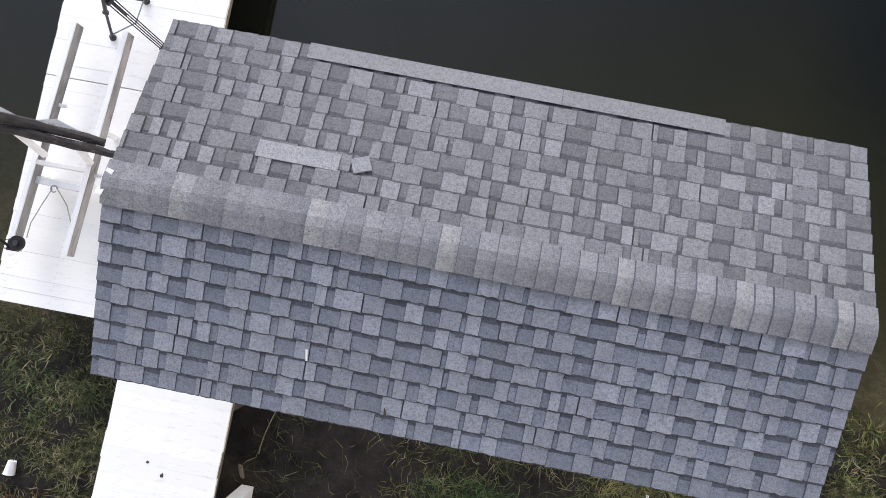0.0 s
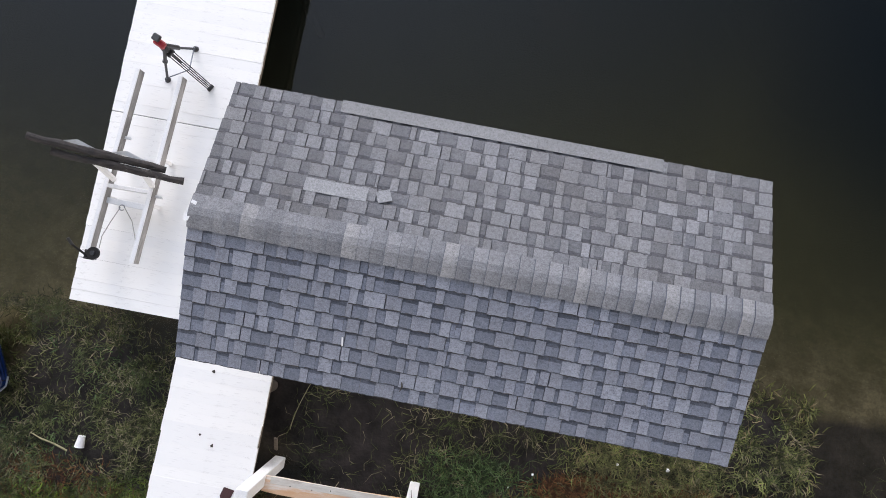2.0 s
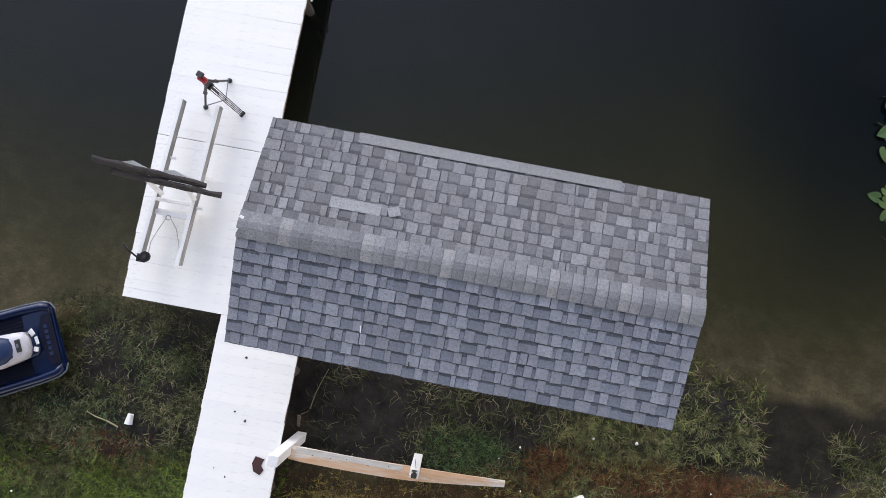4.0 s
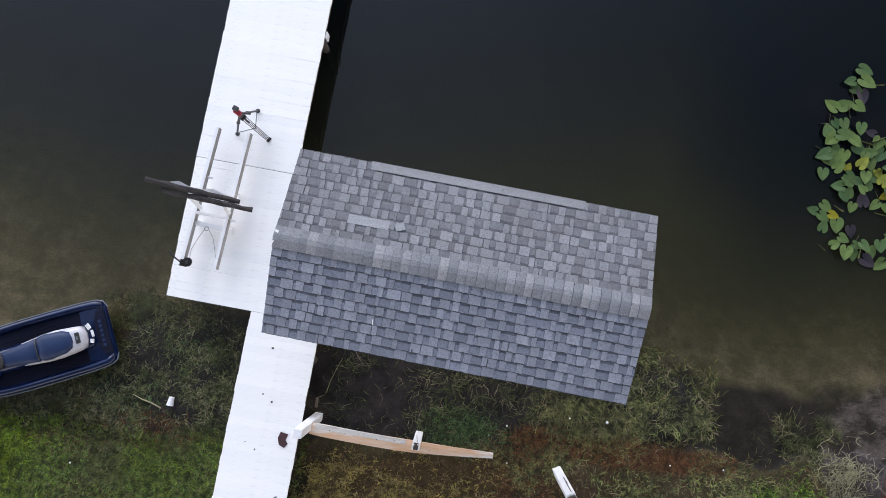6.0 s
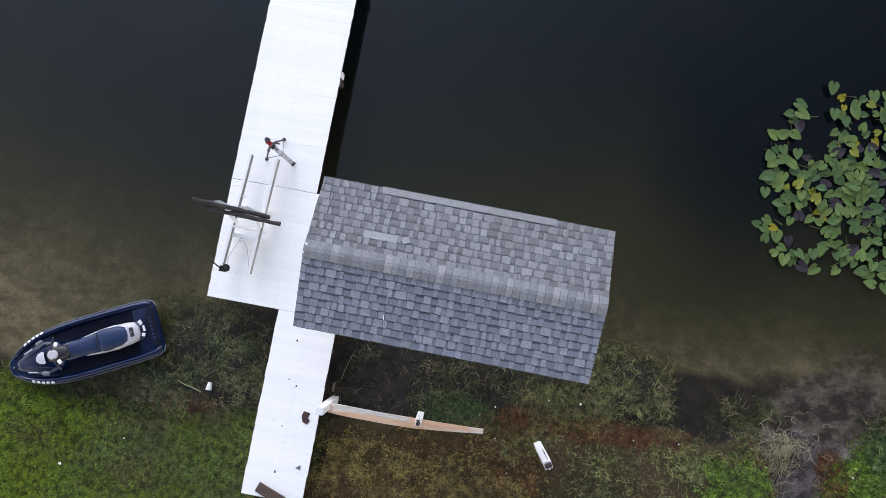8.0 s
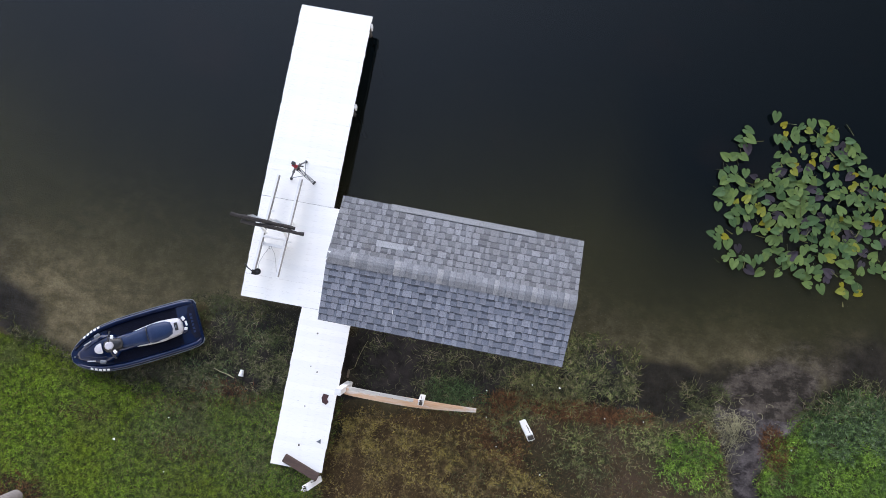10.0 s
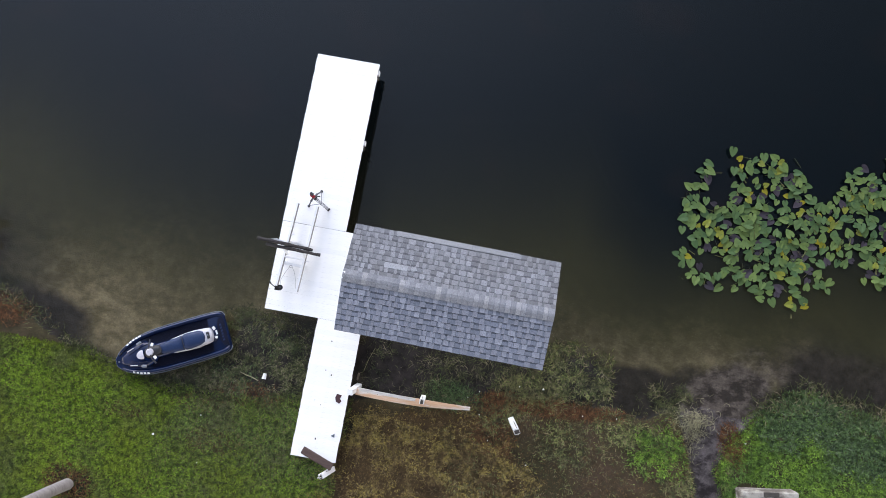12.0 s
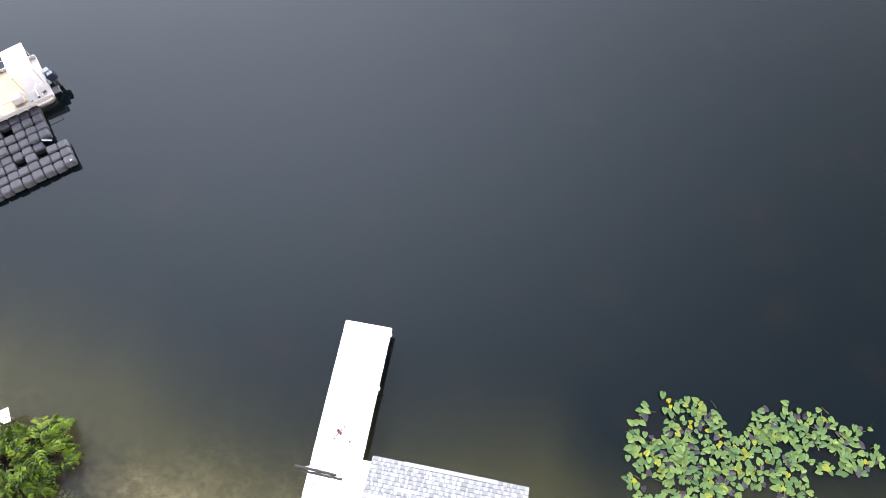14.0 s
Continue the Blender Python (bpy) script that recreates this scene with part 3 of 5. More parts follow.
def boathouse():
    b = base("boathouse", pose(0.005, 0.72, 0, 0, 0, -0.5) @ pose(-0.005, -0.72, 0), "open boathouse with a grey shingled gable roof over the slip", "boathouse")
    rng = random.Random(9)
    for x in (-2.35, 0.0, 2.36):
        for y in (-0.40, 1.84):
            z = float(height(np.array(x), np.array(y)))
            foot = DECK if x < -2.3 and y > -0.48 else z - 0.3
            part("post", box((x, y, (foot + 3.02) / 2), (0.10, 0.10, 3.02 - foot)), M_WHITE, b)
    for y in (-0.40, 1.84):
        part("header_beam", box((0, y, 3.08), (4.95, 0.09, 0.14)), M_WHITE, b)
    roofs = {}
    for side, y_e in (("south", Y_S), ("north", Y_N)):
        sign = -1 if side == "south" else 1
        run, rise = abs(y_e - Y_R), Z_R - Z_E
        slope, tilt = math.hypot(run, rise), math.degrees(math.atan2(rise, run))
        # axes of the slope: u along the eave, v up the slope, w out of it
        ey = Vector((0, -sign * run / slope, rise / slope))
        ex = Vector((1, 0, 0)) if side == "south" else Vector((-1, 0, 0))
        ez = ex.cross(ey)
        m = Matrix((ex, ey, ez)).transposed().to_4x4()
        m.translation = Vector(((X0 + X1) / 2, y_e, Z_E))
        deck = part("roof_slope", box((0, slope / 2 - 0.004, -0.012), (X1 - X0 - 0.02, slope - 0.02, 0.018), bevel=0), M_OLD, b, "shingled " + side + " slope of the roof")
        deck.matrix_local = m
        roofs[side] = (deck, slope)
        part("fascia", box((0, 0.03, -0.075), (X1 - X0 - 0.03, 0.02, 0.10)), M_WHITE, deck)
    # drip edge along part of the north eave
    deck, slope = roofs["north"]
    for u0, u1 in ((-1.56, -0.366), (-0.362, 1.54)):
        part("drip_edge", box(((u0 + u1) / 2, 0.052, 0.0295), (u1 - u0, 0.130, 0.004), (-4.5, 0, 0), 0), M_METAL, deck, "pale granular edge strip")
    return b, roofs


BOATHOUSE, ROOFS = boathouse()


def shingles():
    """Laminated strips: a flat backer with thicker teeth of uneven width, course over course."""
    rng = random.Random(21)
    half, exposure = (X1 - X0) / 2, 0.142
    for side, (deck, slope) in ROOFS.items():
        courses = int(math.ceil((slope - 0.06) / exposure))
        for c in range(courses):
            v0 = c * exposure - 0.012
            v1 = min(v0 + exposure * 1.55, slope - 0.01)
            u = -half - rng.uniform(0, 0.75) - 0.02
            while u < half:
                a, e = max(u, -half - 0.012 + rng.uniform(-0.003, 0.003)), min(u + 0.94, half + 0.012 + rng.uniform(-0.003, 0.003))
                u += 0.943
                if e - a < 0.05:
                    continue
                bm = bmesh.new()
                tilt = 0.014

                def tile(x0, x1, y0, y1, low, high):
                    """One tooth: a worn, ragged butt edge, sloped sides and a grainy top."""
                    steps = max(1, int((x1 - x0) / 0.035))
                    butt = [(x0 + (x1 - x0) * k / steps, y0 + rng.uniform(-0.0035, 0.0035)) for k in range(steps + 1)]
                    rise = lambda y: tilt * (1 - (y - v0) / exposure)
                    lows = [bm.verts.new((x, y, low + rise(y))) for x, y in butt]
                    slant = 0.004 if high > 0.006 else 0.0
                    tops = [bm.verts.new((min(max(x, x0 + slant), x1 - slant), y + ((0.015 if side == "north" else 0.011) if high > 0.006 else 0.007) + rng.uniform(-0.003, 0.004), high + rise(y))) for x, y in butt]
                    reach = v0 + exposure * (rng.uniform(0.94, 1.0) if high > 0.0055 else rng.uniform(0.72, 0.86))
                    mids = [bm.verts.new((x, reach + d, high + rise(reach))) for x, d in ((x1 - slant, rng.uniform(-0.006, 0.006)), (x0 + slant, rng.uniform(-0.006, 0.006)))]
                    back = [bm.verts.new((x, y1, z + rise(y1))) for x, z in ((x1 - slant, high), (x0 + slant, high), (x1, low), (x0, low))]
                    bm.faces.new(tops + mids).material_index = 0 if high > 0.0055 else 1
                    # dark upper strip, butts and flanks: course shade put into the colour
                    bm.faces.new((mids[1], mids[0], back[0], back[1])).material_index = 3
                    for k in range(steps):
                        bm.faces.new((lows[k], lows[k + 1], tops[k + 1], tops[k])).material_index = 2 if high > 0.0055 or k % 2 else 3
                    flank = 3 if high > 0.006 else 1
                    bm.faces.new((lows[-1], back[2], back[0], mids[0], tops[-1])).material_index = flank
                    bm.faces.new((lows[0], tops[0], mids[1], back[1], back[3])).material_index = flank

                x, raised = a, rng.random() < 0.5
                while x < e:
                    raised = not raised
                    wide = rng.choice((0.08, 0.10, 0.12, 0.13, 0.15, 0.18)) if raised else rng.choice((0.03, 0.05, 0.08, 0.11, 0.14, 0.18))
                    x2 = min(x + wide, e)
                    if e - x2 < 0.03:
                        x2 = e
                    drop = rng.uniform(-0.005, 0.004) if c else 0.0
                    lift = rng.uniform(0.009, 0.012) + (0.003 if side == "north" else 0.0) if raised else rng.uniform(0.0035, 0.0048)
                    tile(x, x2, v0 + drop + (0.005 if c and not raised else 0), v1, 0.0, lift)
                    x = x2
                north = side == "north"
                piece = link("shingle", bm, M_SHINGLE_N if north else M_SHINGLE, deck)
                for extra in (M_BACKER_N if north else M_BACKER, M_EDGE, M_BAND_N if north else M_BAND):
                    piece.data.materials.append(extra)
    # a bald stretch of newer strip near the ridge on the north slope
    deck, slope = ROOFS["north"]
    cx = -((-1.66 - 1.08) / 2 - (X0 + X1) / 2)
    part("shingle", box((cx, 0.935, 0.027), (0.58, 0.135, 0.006), (0, 0, 0), 0.001), M_PATCH, deck, "paler replacement strip")
    part("shingle", box((cx - 0.44, 0.915, 0.026), (0.13, 0.12, 0.006), (0, 0, 24), 0.002), M_PATCH, deck, "loose pale shingle scrap")
    # ridge caps, folded over the ridge and lapping like scales
    x, k = X0 - 0.01, 0
    while x < X1 - 0.05:
        step = rng.uniform(0.112, 0.140)
        x2 = min(x + step + 0.05, X1 + 0.012)
        bm = bmesh.new()
        rows = []
        for xx, lift in ((x - 0.005, 0.016), (x + 0.004, 0.044 + rng.uniform(0, 0.006)), (x2, 0.026)):
            row = []
            for q in (-1, -0.6, -0.22, 0, 0.22, 0.6, 1):
                w = 0.155 * q + rng.uniform(-0.003, 0.003)
                z = Z_R - abs(w) * (Z_R - Z_E) / (Y_R - Y_S) - (0.010 if q == 0 else 0)
                row.append(bm.verts.new((xx, Y_R + w, z + lift)))
            rows.append(row)
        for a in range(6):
            # lap lip in the dark band material, so the lap's shade is painted on
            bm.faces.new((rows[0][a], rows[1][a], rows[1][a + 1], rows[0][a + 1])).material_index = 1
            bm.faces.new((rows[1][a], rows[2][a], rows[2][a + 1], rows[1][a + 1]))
        bmesh.ops.recalc_face_normals(bm, faces=bm.faces)
        bmesh.ops.solidify(bm, geom=list(bm.faces), thickness=0.004)
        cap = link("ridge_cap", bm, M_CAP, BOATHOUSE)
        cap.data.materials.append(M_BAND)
        x += step


# ---- small-boat cradle on the dock ----
def cradle():
    b = base("boat_cradle", pose(0, 0, DECK), "white timber launching cradle with dark worn bunks on the dock", "boat cradle")
    top = 0.35
    for x, x2 in ((-4.79, -4.67), (-4.20, -4.10)):
        # side shade is in the board's grey; a white strip stands for the lit top
        rail = part("rail", along((x, 0.13, top - 0.075), (x2, 2.60, top - 0.075), (0.050, 0.125), 0.006), M_RAILWOOD, b, "flaking white rail board on edge")
        part("lit_rail_top", along((x - 0.008, 0.13, top - 0.005), (x2 - 0.008, 2.60, top - 0.005), (0.054, 0.014), 0.003), M_WHITE, rail)
    for x, y in ((-4.752, 0.90), (-4.722, 1.50), (-4.170, 0.90), (-4.146, 1.50)):
        part("foot_block", box((x, y, 0.108), (0.035, 0.05, 0.216), bevel=0.003), M_WHITE, b)
    part("peg", box((-4.66, 1.70, top - 0.10), (0.10, 0.035, 0.035)), M_WHITE, b)
    part("crossbar", box((-4.47, 1.05, top - 0.05), (0.54, 0.05, 0.09), (0, 0, 1)), M_WHITE, b)
    part("crossbar", box((-4.50, 0.86, top - 0.09), (0.54, 0.075, 0.05), (0, 0, -1)), M_WHITE, b)
    part("peg", box((-4.09, 1.02, top - 0.10), (0.10, 0.035, 0.035)), M_WHITE, b)
    a0, a1 = Vector((-5.34, 1.37, 1.17)), Vector((-3.95, 1.345, 0.53))
    b0, b1 = Vector((-5.12, 1.258, 1.00)), Vector((-3.73, 1.252, 0.46))
    rng = random.Random(2)
    for p, q in ((a0, a1), (b0, b1)):
        pts = [p.lerp(q, i / 9) + Vector((0, rng.uniform(-0.006, 0.006), rng.uniform(-0.008, 0.008))) for i in range(10)]
        part("bunk", tube(pts, [0.047 + rng.uniform(-0.006, 0.007) for _ in pts], 9, 0.16, rng), M_BUNK, b, "dark bunk log with worn bark")
    # upright struts and bracket gussets that carry the bunks
    for x, lean in ((-4.66, -0.04), (-4.16, -0.03)):
        zl = 1.17 - 0.44 * (x + 0.02 + 5.34)
        part("strut", along((x, 1.13, top - 0.02), (x + lean, 1.26, zl - 0.03), (0.06, 0.05), 0.004), M_WHITE, b)
        g = bmesh.new()
        za = zl + 0.05
        v = [g.verts.new(p) for p in ((x - 0.42, 1.40, za + 0.10), (x - 0.22, 1.47, za + 0.03), (x + 0.12, 1.36, za - 0.13), (x + 0.06, 1.33, za - 0.12), (x - 0.22, 1.41, za + 0.01))]
        g.faces.new(v)
        bmesh.ops.solidify(g, geom=list(g.faces), thickness=0.035)
        part("gusset", g, M_WHITE, b, "bent white bracket")
    part("eye_bolt", tube([(-4.51 + 0.035 * math.cos(t), 0.80 + 0.035 * math.sin(t), top - 0.06) for t in np.linspace(0, 5.6, 12)], 0.008, 6), M_STEEL, b)
    for pts in (((-4.54, 0.80, 0.27), (-4.66, 0.60, 0.20), (-4.74, 0.40, 0.18), (-4.72, 0.24, 0.22)),
                ((-4.48, 0.80, 0.27), (-4.40, 0.66, 0.18), (-4.36, 0.48, 0.10), (-4.32, 0.28, 0.05), (-4.30, 0.16, 0.012))):
        part("cable", tube(pts, 0.006, 5), M_ROPE, b, "thin pale cable")


def winch():
    b = base("hand_winch", pose(-4.70, 0.17, DECK + 0.35), "black hand-cranked winch bolted to the cradle rail", "winch")
    part("mount", box((-0.05, -0.03, 0.004), (0.14, 0.12, 0.008)), M_IRON, b)
    for y in (-0.075, 0.015):
        part("side_plate", box((-0.02, y, 0.06), (0.15, 0.006, 0.11), bevel=0.002), M_IRON, b)
    part("gear", tube([(0.055, 0.0, 0.10), (0.055, 0.0, 0.135)], 0.078, 24), M_IRON, b)
    part("gear_hub", tube([(0.055, 0.0, 0.13), (0.055, 0.0, 0.15)], 0.03, 12), M_BLACK, b)
    part("drum", tube([(0.0, -0.07, 0.06), (0.0, 0.01, 0.06)], 0.045, 14), M_IRON, b)
    arm = part("crank", along((0.0, -0.06, 0.10), (-0.20, 0.06, 0.17), (0.026, 0.014), 0.002), M_IRON, b)
    part("grip", tube([(-0.20, 0.06, 0.17), (-0.25, 0.13, 0.21)], 0.02, 10), M_BLACK, arm)


def tripod():
    b = base("camera_tripod", pose(-4.14, 2.77, DECK), "black folding camera tripod with a red head standing on the dock", "tripod")
    feet = ((0.30, -0.17, 0.012), (-0.01, 0.32, 0.012), (-0.29, -0.16, 0.012))
    hub = Vector((0, 0.0, 0.86))
    # one leg is a bundle of four slim rods, the other two are stout struts tied to it by thin braces
    for index, (fx, fy, fz) in enumerate(feet):
        f = Vector((fx, fy, fz))
        side = Vector((-fy, fx, 0)).normalized()
        if index == 0:
            leg = part("leg", along(hub + (f - hub) * 0.04 + side * 0.039, f + side * 0.033, (0.013, 0.013), 0.002), M_BLACK, b)
            for k in (-0.039, -0.013, 0.013):
                part("rod", along(hub + (f - hub) * 0.04 + side * k, f + side * k * 0.85, (0.013, 0.013), 0.002), M_BLACK, leg)
            part("clamp", along(hub.lerp(f, 0.12) - side * 0.055, hub.lerp(f, 0.12) + side * 0.055, (0.05, 0.045), 0.008), M_BLACK, leg)
            part("foot", along(f - side * 0.05, f + side * 0.05, (0.05, 0.024), 0.008), M_BLACK, leg)
        else:
            knee = hub.lerp(f, 0.42) + Vector((0, 0, 0.02))
            leg = part("leg", along(hub.lerp(f, 0.05), knee, (0.050, 0.040), 0.010), M_BLACK, b)
            part("tube", along(knee, f, (0.032, 0.030), 0.006), M_BLACK, leg)
            part("clamp", box(knee, (0.06, 0.05, 0.045), bevel=0.010), M_BLACK, leg)
            part("foot", tube([f - Vector((0, 0, 0.012)), f + Vector((0, 0, 0.03))], [0.042, 0.026], 10), M_BLACK, leg)
            part("brace", along(f + Vector((0, 0, 0.05)), hub.lerp(Vector(feet[0]), 0.52), (0.014, 0.010), 0.002), M_GREY, leg)
    part("centre_column", tube([(0, 0, 0.36), (0, 0, 1.0)], 0.015, 10), M_BLACK, b)
    part("hub", tube([(0, 0, 0.82), (0, 0, 0.90)], [0.05, 0.042], 12), M_BLACK, b)
    head = part("head", box((0, 0.005, 0.99), (0.14, 0.09, 0.08), (0, 12, -25), 0.016), M_RED, b, "red pan head")
    part("plate", box((-0.02, 0.045, 1.06), (0.10, 0.085, 0.05), (0, 0, -20), 0.012), M_BLACK, head)
    part("pan_handle", along((0.02, 0.0, 0.99), (0.17, 0.05, 0.84), (0.030, 0.030), 0.006), M_BLACK, head)


cradle()
winch()
tripod()


# ---- personal watercraft ----
def watercraft():
    b = base("personal_watercraft", pose(-6.225, -1.375, 0, 0, 0, 207.0), "dark blue personal watercraft with white trim, aground in the shallows", "jet ski")
    # x runs from the stern (0) to the bow (3.2)
    stations = [(-0.17, 0.44), (-0.12, 0.545), (0.0, 0.60), (0.3, 0.625), (0.9, 0.635), (1.5, 0.635), (1.9, 0.62), (2.25, 0.58), (2.5, 0.515), (2.7, 0.425), (2.85, 0.345), (2.97, 0.26), (3.05, 0.18), (3.11, 0.10), (3.13, 0.03)]

    def width(x):
        return float(np.interp(x, [s[0] for s in stations], [s[1] for s in stations]))

    def sheer(x):
        return 0.40 + 0.10 * (x / 3.2) ** 2

    hull = []
    for x, w in stations:
        keel = -0.10 + 0.34 * max(0, (x - 1.9) / 1.3) ** 2
        s, u = sheer(x), x + 0.30 * max(0, 1 - (x + 0.1) / 0.7)
        hull.append([(u, -w * 0.30, keel + 0.02), (u, -w * 0.82, keel + 0.13), ((x + u) / 2, -w * 0.94, s - 0.12), (x, -w, s - 0.03), (x, -w * 0.985, s), (x, w * 0.985, s), (x, w, s - 0.03), ((x + u) / 2, w * 0.94, s - 0.12), (u, w * 0.82, keel + 0.13), (u, w * 0.30, keel + 0.02)])
    part("hull", loft(hull), M_BLUE, b, smooth=False)
    # rub rail all round
    edge = [(x, width(x) + 0.006, sheer(x) - 0.012) for x in np.linspace(-0.12, 3.11, 34)]
    loop = [(-0.175, -0.44, sheer(0) - 0.012)] + [(x, -y, z) for x, y, z in edge] + edge[::-1] + [(-0.175, 0.44, sheer(0) - 0.012)]
    part("rub_rail", tube(loop, 0.014, 6), M_GREY, b, "pale grey bumper strip")

    def deck_patch(name, rows, material, label="", lift=0.004, thick=0.02):
        """Rows of (x, y0, y1, height above the sheer)."""
        rings = []
        for x, y0, y1, h0, h1 in rows:
            s = sheer(x) + lift
            rings.append([(x, y0, s - thick), (x, y0, s + h0), (x, (y0 + y1) / 2, s + (h0 + h1) / 2 + 0.006), (x, y1, s + h1), (x, y1, s - thick)])
        return part(name, loft(rings), material, b, label, True)

    # gunwales on both sides: rounded rolls that stand proud outside the footwells and sweep in to the bow
    for sg in (1, -1):
        rings = []
        for x in np.linspace(-0.10, 2.98, 26):
            w = width(x) - 0.004
            roll = 0.15 * (1 - 0.35 * smoothstep(2.2, 3.0, x))
            up = 0.085 + 0.045 * math.sin(min(max(x, 0) / 2.4, 1) * math.pi)
            s = sheer(x) - 0.03
            ring = []
            for q in (0.0, 0.10, 0.28, 0.5, 0.72, 0.9, 1.0):
                ring.append((x, sg * (w - roll * q), s + up * math.sin(math.pi * (0.08 + 0.84 * q)) ** 0.7 + 0.02 * (1 - q)))
            ring += [(x, sg * (w - roll), s - 0.05), (x, sg * w, s - 0.05)]
            rings.append(ring)
        part("gunwale", loft(rings), M_BLUE, b, "", True)
        rings = []
        for x in np.linspace(0.30, 2.15, 14):
            w = width(x) - 0.145
            rings.append([(x, sg * 0.20, sheer(x) - 0.01), (x, sg * w, sheer(x) - 0.01), (x, sg * w, sheer(x) + 0.008), (x, sg * 0.20, sheer(x) + 0.008)])
        mat = part("footwell_mat", loft(rings), M_BLUE_DARK, b, "blue-black ribbed footwell mat")
        for k in range(4):
            y = sg * (0.27 + 0.05 * k)
            part("rib", along((0.36, y, sheer(0.4) + 0.010), (1.85, y, sheer(1.85) + 0.010), (0.014, 0.008), 0.002), M_BLUE_DARK, mat)
    part("stern_deck", loft([[(x, y, sheer(x) + h) for y, h in ((-0.50, -0.02), (-0.47, 0.02), (-0.25, 0.035), (0.25, 0.035), (0.47, 0.02), (0.50, -0.02))] for x in (-0.15, -0.05, 0.20, 0.34)]), M_BLUE, b)
    part("stern_mat", slab([(-0.12, -0.40), (-0.12, 0.40), (0.03, 0.40), (0.09, 0.25), (0.11, 0.0), (0.09, -0.25), (0.03, -0.40)], sheer(0) + 0.042, sheer(0) + 0.056, 0.003), M_BLUE_DARK, b)
    # maker's name becomes plain bars
    for i in range(6):
        part("name_bar", box((0.0, -0.21 + 0.088 * i, sheer(0) + 0.060), (0.055, 0.055, 0.003), bevel=0), M_SEAT, b, "plain blue lettering bar")

    def body(name, rows, material, label="", sides=11):
        """Rows of (x, half width, base z, crown z): a rounded saddle form."""
        rings = []
        for x, w, z0, z1 in rows:
            ring = []
            for k in range(sides):
                a = math.pi * k / (sides - 1)
                c, s = math.cos(a), math.sin(a)
                ring.append((x, w * math.copysign(abs(c) ** 0.7, c), z0 + (z1 - z0) * s ** 0.6))
            rings.append(ring)
        return part(name, loft(rings), material, b, label, True)

    d = sheer(1.0)
    body("seat_base", [(0.14, 0.14, d, d + 0.05), (0.20, 0.21, d, d + 0.11), (0.34, 0.23, d, d + 0.14), (0.8, 0.225, d, d + 0.24), (1.3, 0.22, d, d + 0.24), (1.8, 0.22, d, d + 0.22), (2.05, 0.20, d, d + 0.2), (2.10, 0.10, d, d + 0.1)], M_BLUE)
    body("seat_trim", [(0.22, 0.067, d + 0.1, d + 0.21), (0.25, 0.146, d + 0.1, d + 0.25), (0.30, 0.207, d + 0.1, d + 0.28), (0.45, 0.234, d + 0.1, d + 0.295), (0.75, 0.262, d + 0.1, d + 0.285), (1.0, 0.255, d + 0.1, d + 0.255), (1.3, 0.224, d + 0.08, d + 0.215), (1.6, 0.193, d + 0.08, d + 0.20), (1.85, 0.166, d + 0.08, d + 0.19)], M_TRIM, "white plastic seat surround")
    body("rear_seat", [(0.42, 0.055, d + 0.2, d + 0.31), (0.455, 0.154, d + 0.2, d + 0.35), (0.60, 0.212, d + 0.2, d + 0.37), (0.90, 0.237, d + 0.2, d + 0.37), (1.02, 0.226, d + 0.2, d + 0.36), (1.055, 0.198, d + 0.2, d + 0.31)], M_SEAT, "blue vinyl rear seat cushion")
    body("front_seat", [(1.06, 0.176, d + 0.2, d + 0.28), (1.085, 0.215, d + 0.2, d + 0.315), (1.25, 0.204, d + 0.12, d + 0.305), (1.45, 0.182, d + 0.12, d + 0.30), (1.60, 0.165, d + 0.12, d + 0.295), (1.72, 0.143, d + 0.12, d + 0.28), (1.78, 0.088, d + 0.12, d + 0.25)], M_SEAT, "blue vinyl front seat cushion")
    part("seat_seam", tube([(1.06, -0.19, d + 0.30), (1.045, -0.10, d + 0.362), (1.04, 0, d + 0.368), (1.045, 0.10, d + 0.362), (1.06, 0.19, d + 0.30)], 0.010, 6), M_BLACK, b, "dark seam between the cushions")
    handle = part("grab_handle", box((0.33, 0, d + 0.285), (0.085, 0.20, 0.03), bevel=0.012), M_BLACK, b)
    part("grip", box((0.33, 0, d + 0.304), (0.03, 0.06, 0.012), bevel=0.004), M_GREY, handle)
    # pale decals behind the seat
    for x, y, sx, sy, r in ((0.175, -0.16, 0.085, 0.10, 22), (0.125, -0.02, 0.05, 0.12, 4), (0.165, 0.11, 0.085, 0.07, -20)):
        part("decal", box((x, y, d + 0.135), (sx, sy, 0.02), (0, 24, r), 0), M_PAPER, b, "white decal shape")
    # hood and console
    body("hood", [(1.86, 0.16, d, d + 0.20), (1.98, 0.30, d, d + 0.255), (2.2, 0.375, d, d + 0.27), (2.45, 0.355, d + 0.01, d + 0.235), (2.68, 0.27, d + 0.02, d + 0.175), (2.88, 0.155, d + 0.03, d + 0.115), (3.02, 0.05, d + 0.04, d + 0.08)], M_BLUE)
    for sg in (1, -1):
        part("hood_crease", tube([(1.95, sg * 0.27, d + 0.20), (2.2, sg * 0.235, d + 0.262), (2.45, sg * 0.17, d + 0.238), (2.72, sg * 0.08, d + 0.175)], [0.006, 0.012, 0.010, 0.004], 6), M_BLUE, b, "raised hood crease")
    body("console", [(1.70, 0.05, d + 0.2, d + 0.30), (1.76, 0.13, d + 0.2, d + 0.34), (1.98, 0.17, d + 0.2, d + 0.38), (2.14, 0.14, d + 0.2, d + 0.34), (2.20, 0.06, d + 0.2, d + 0.29)], M_BLACK)
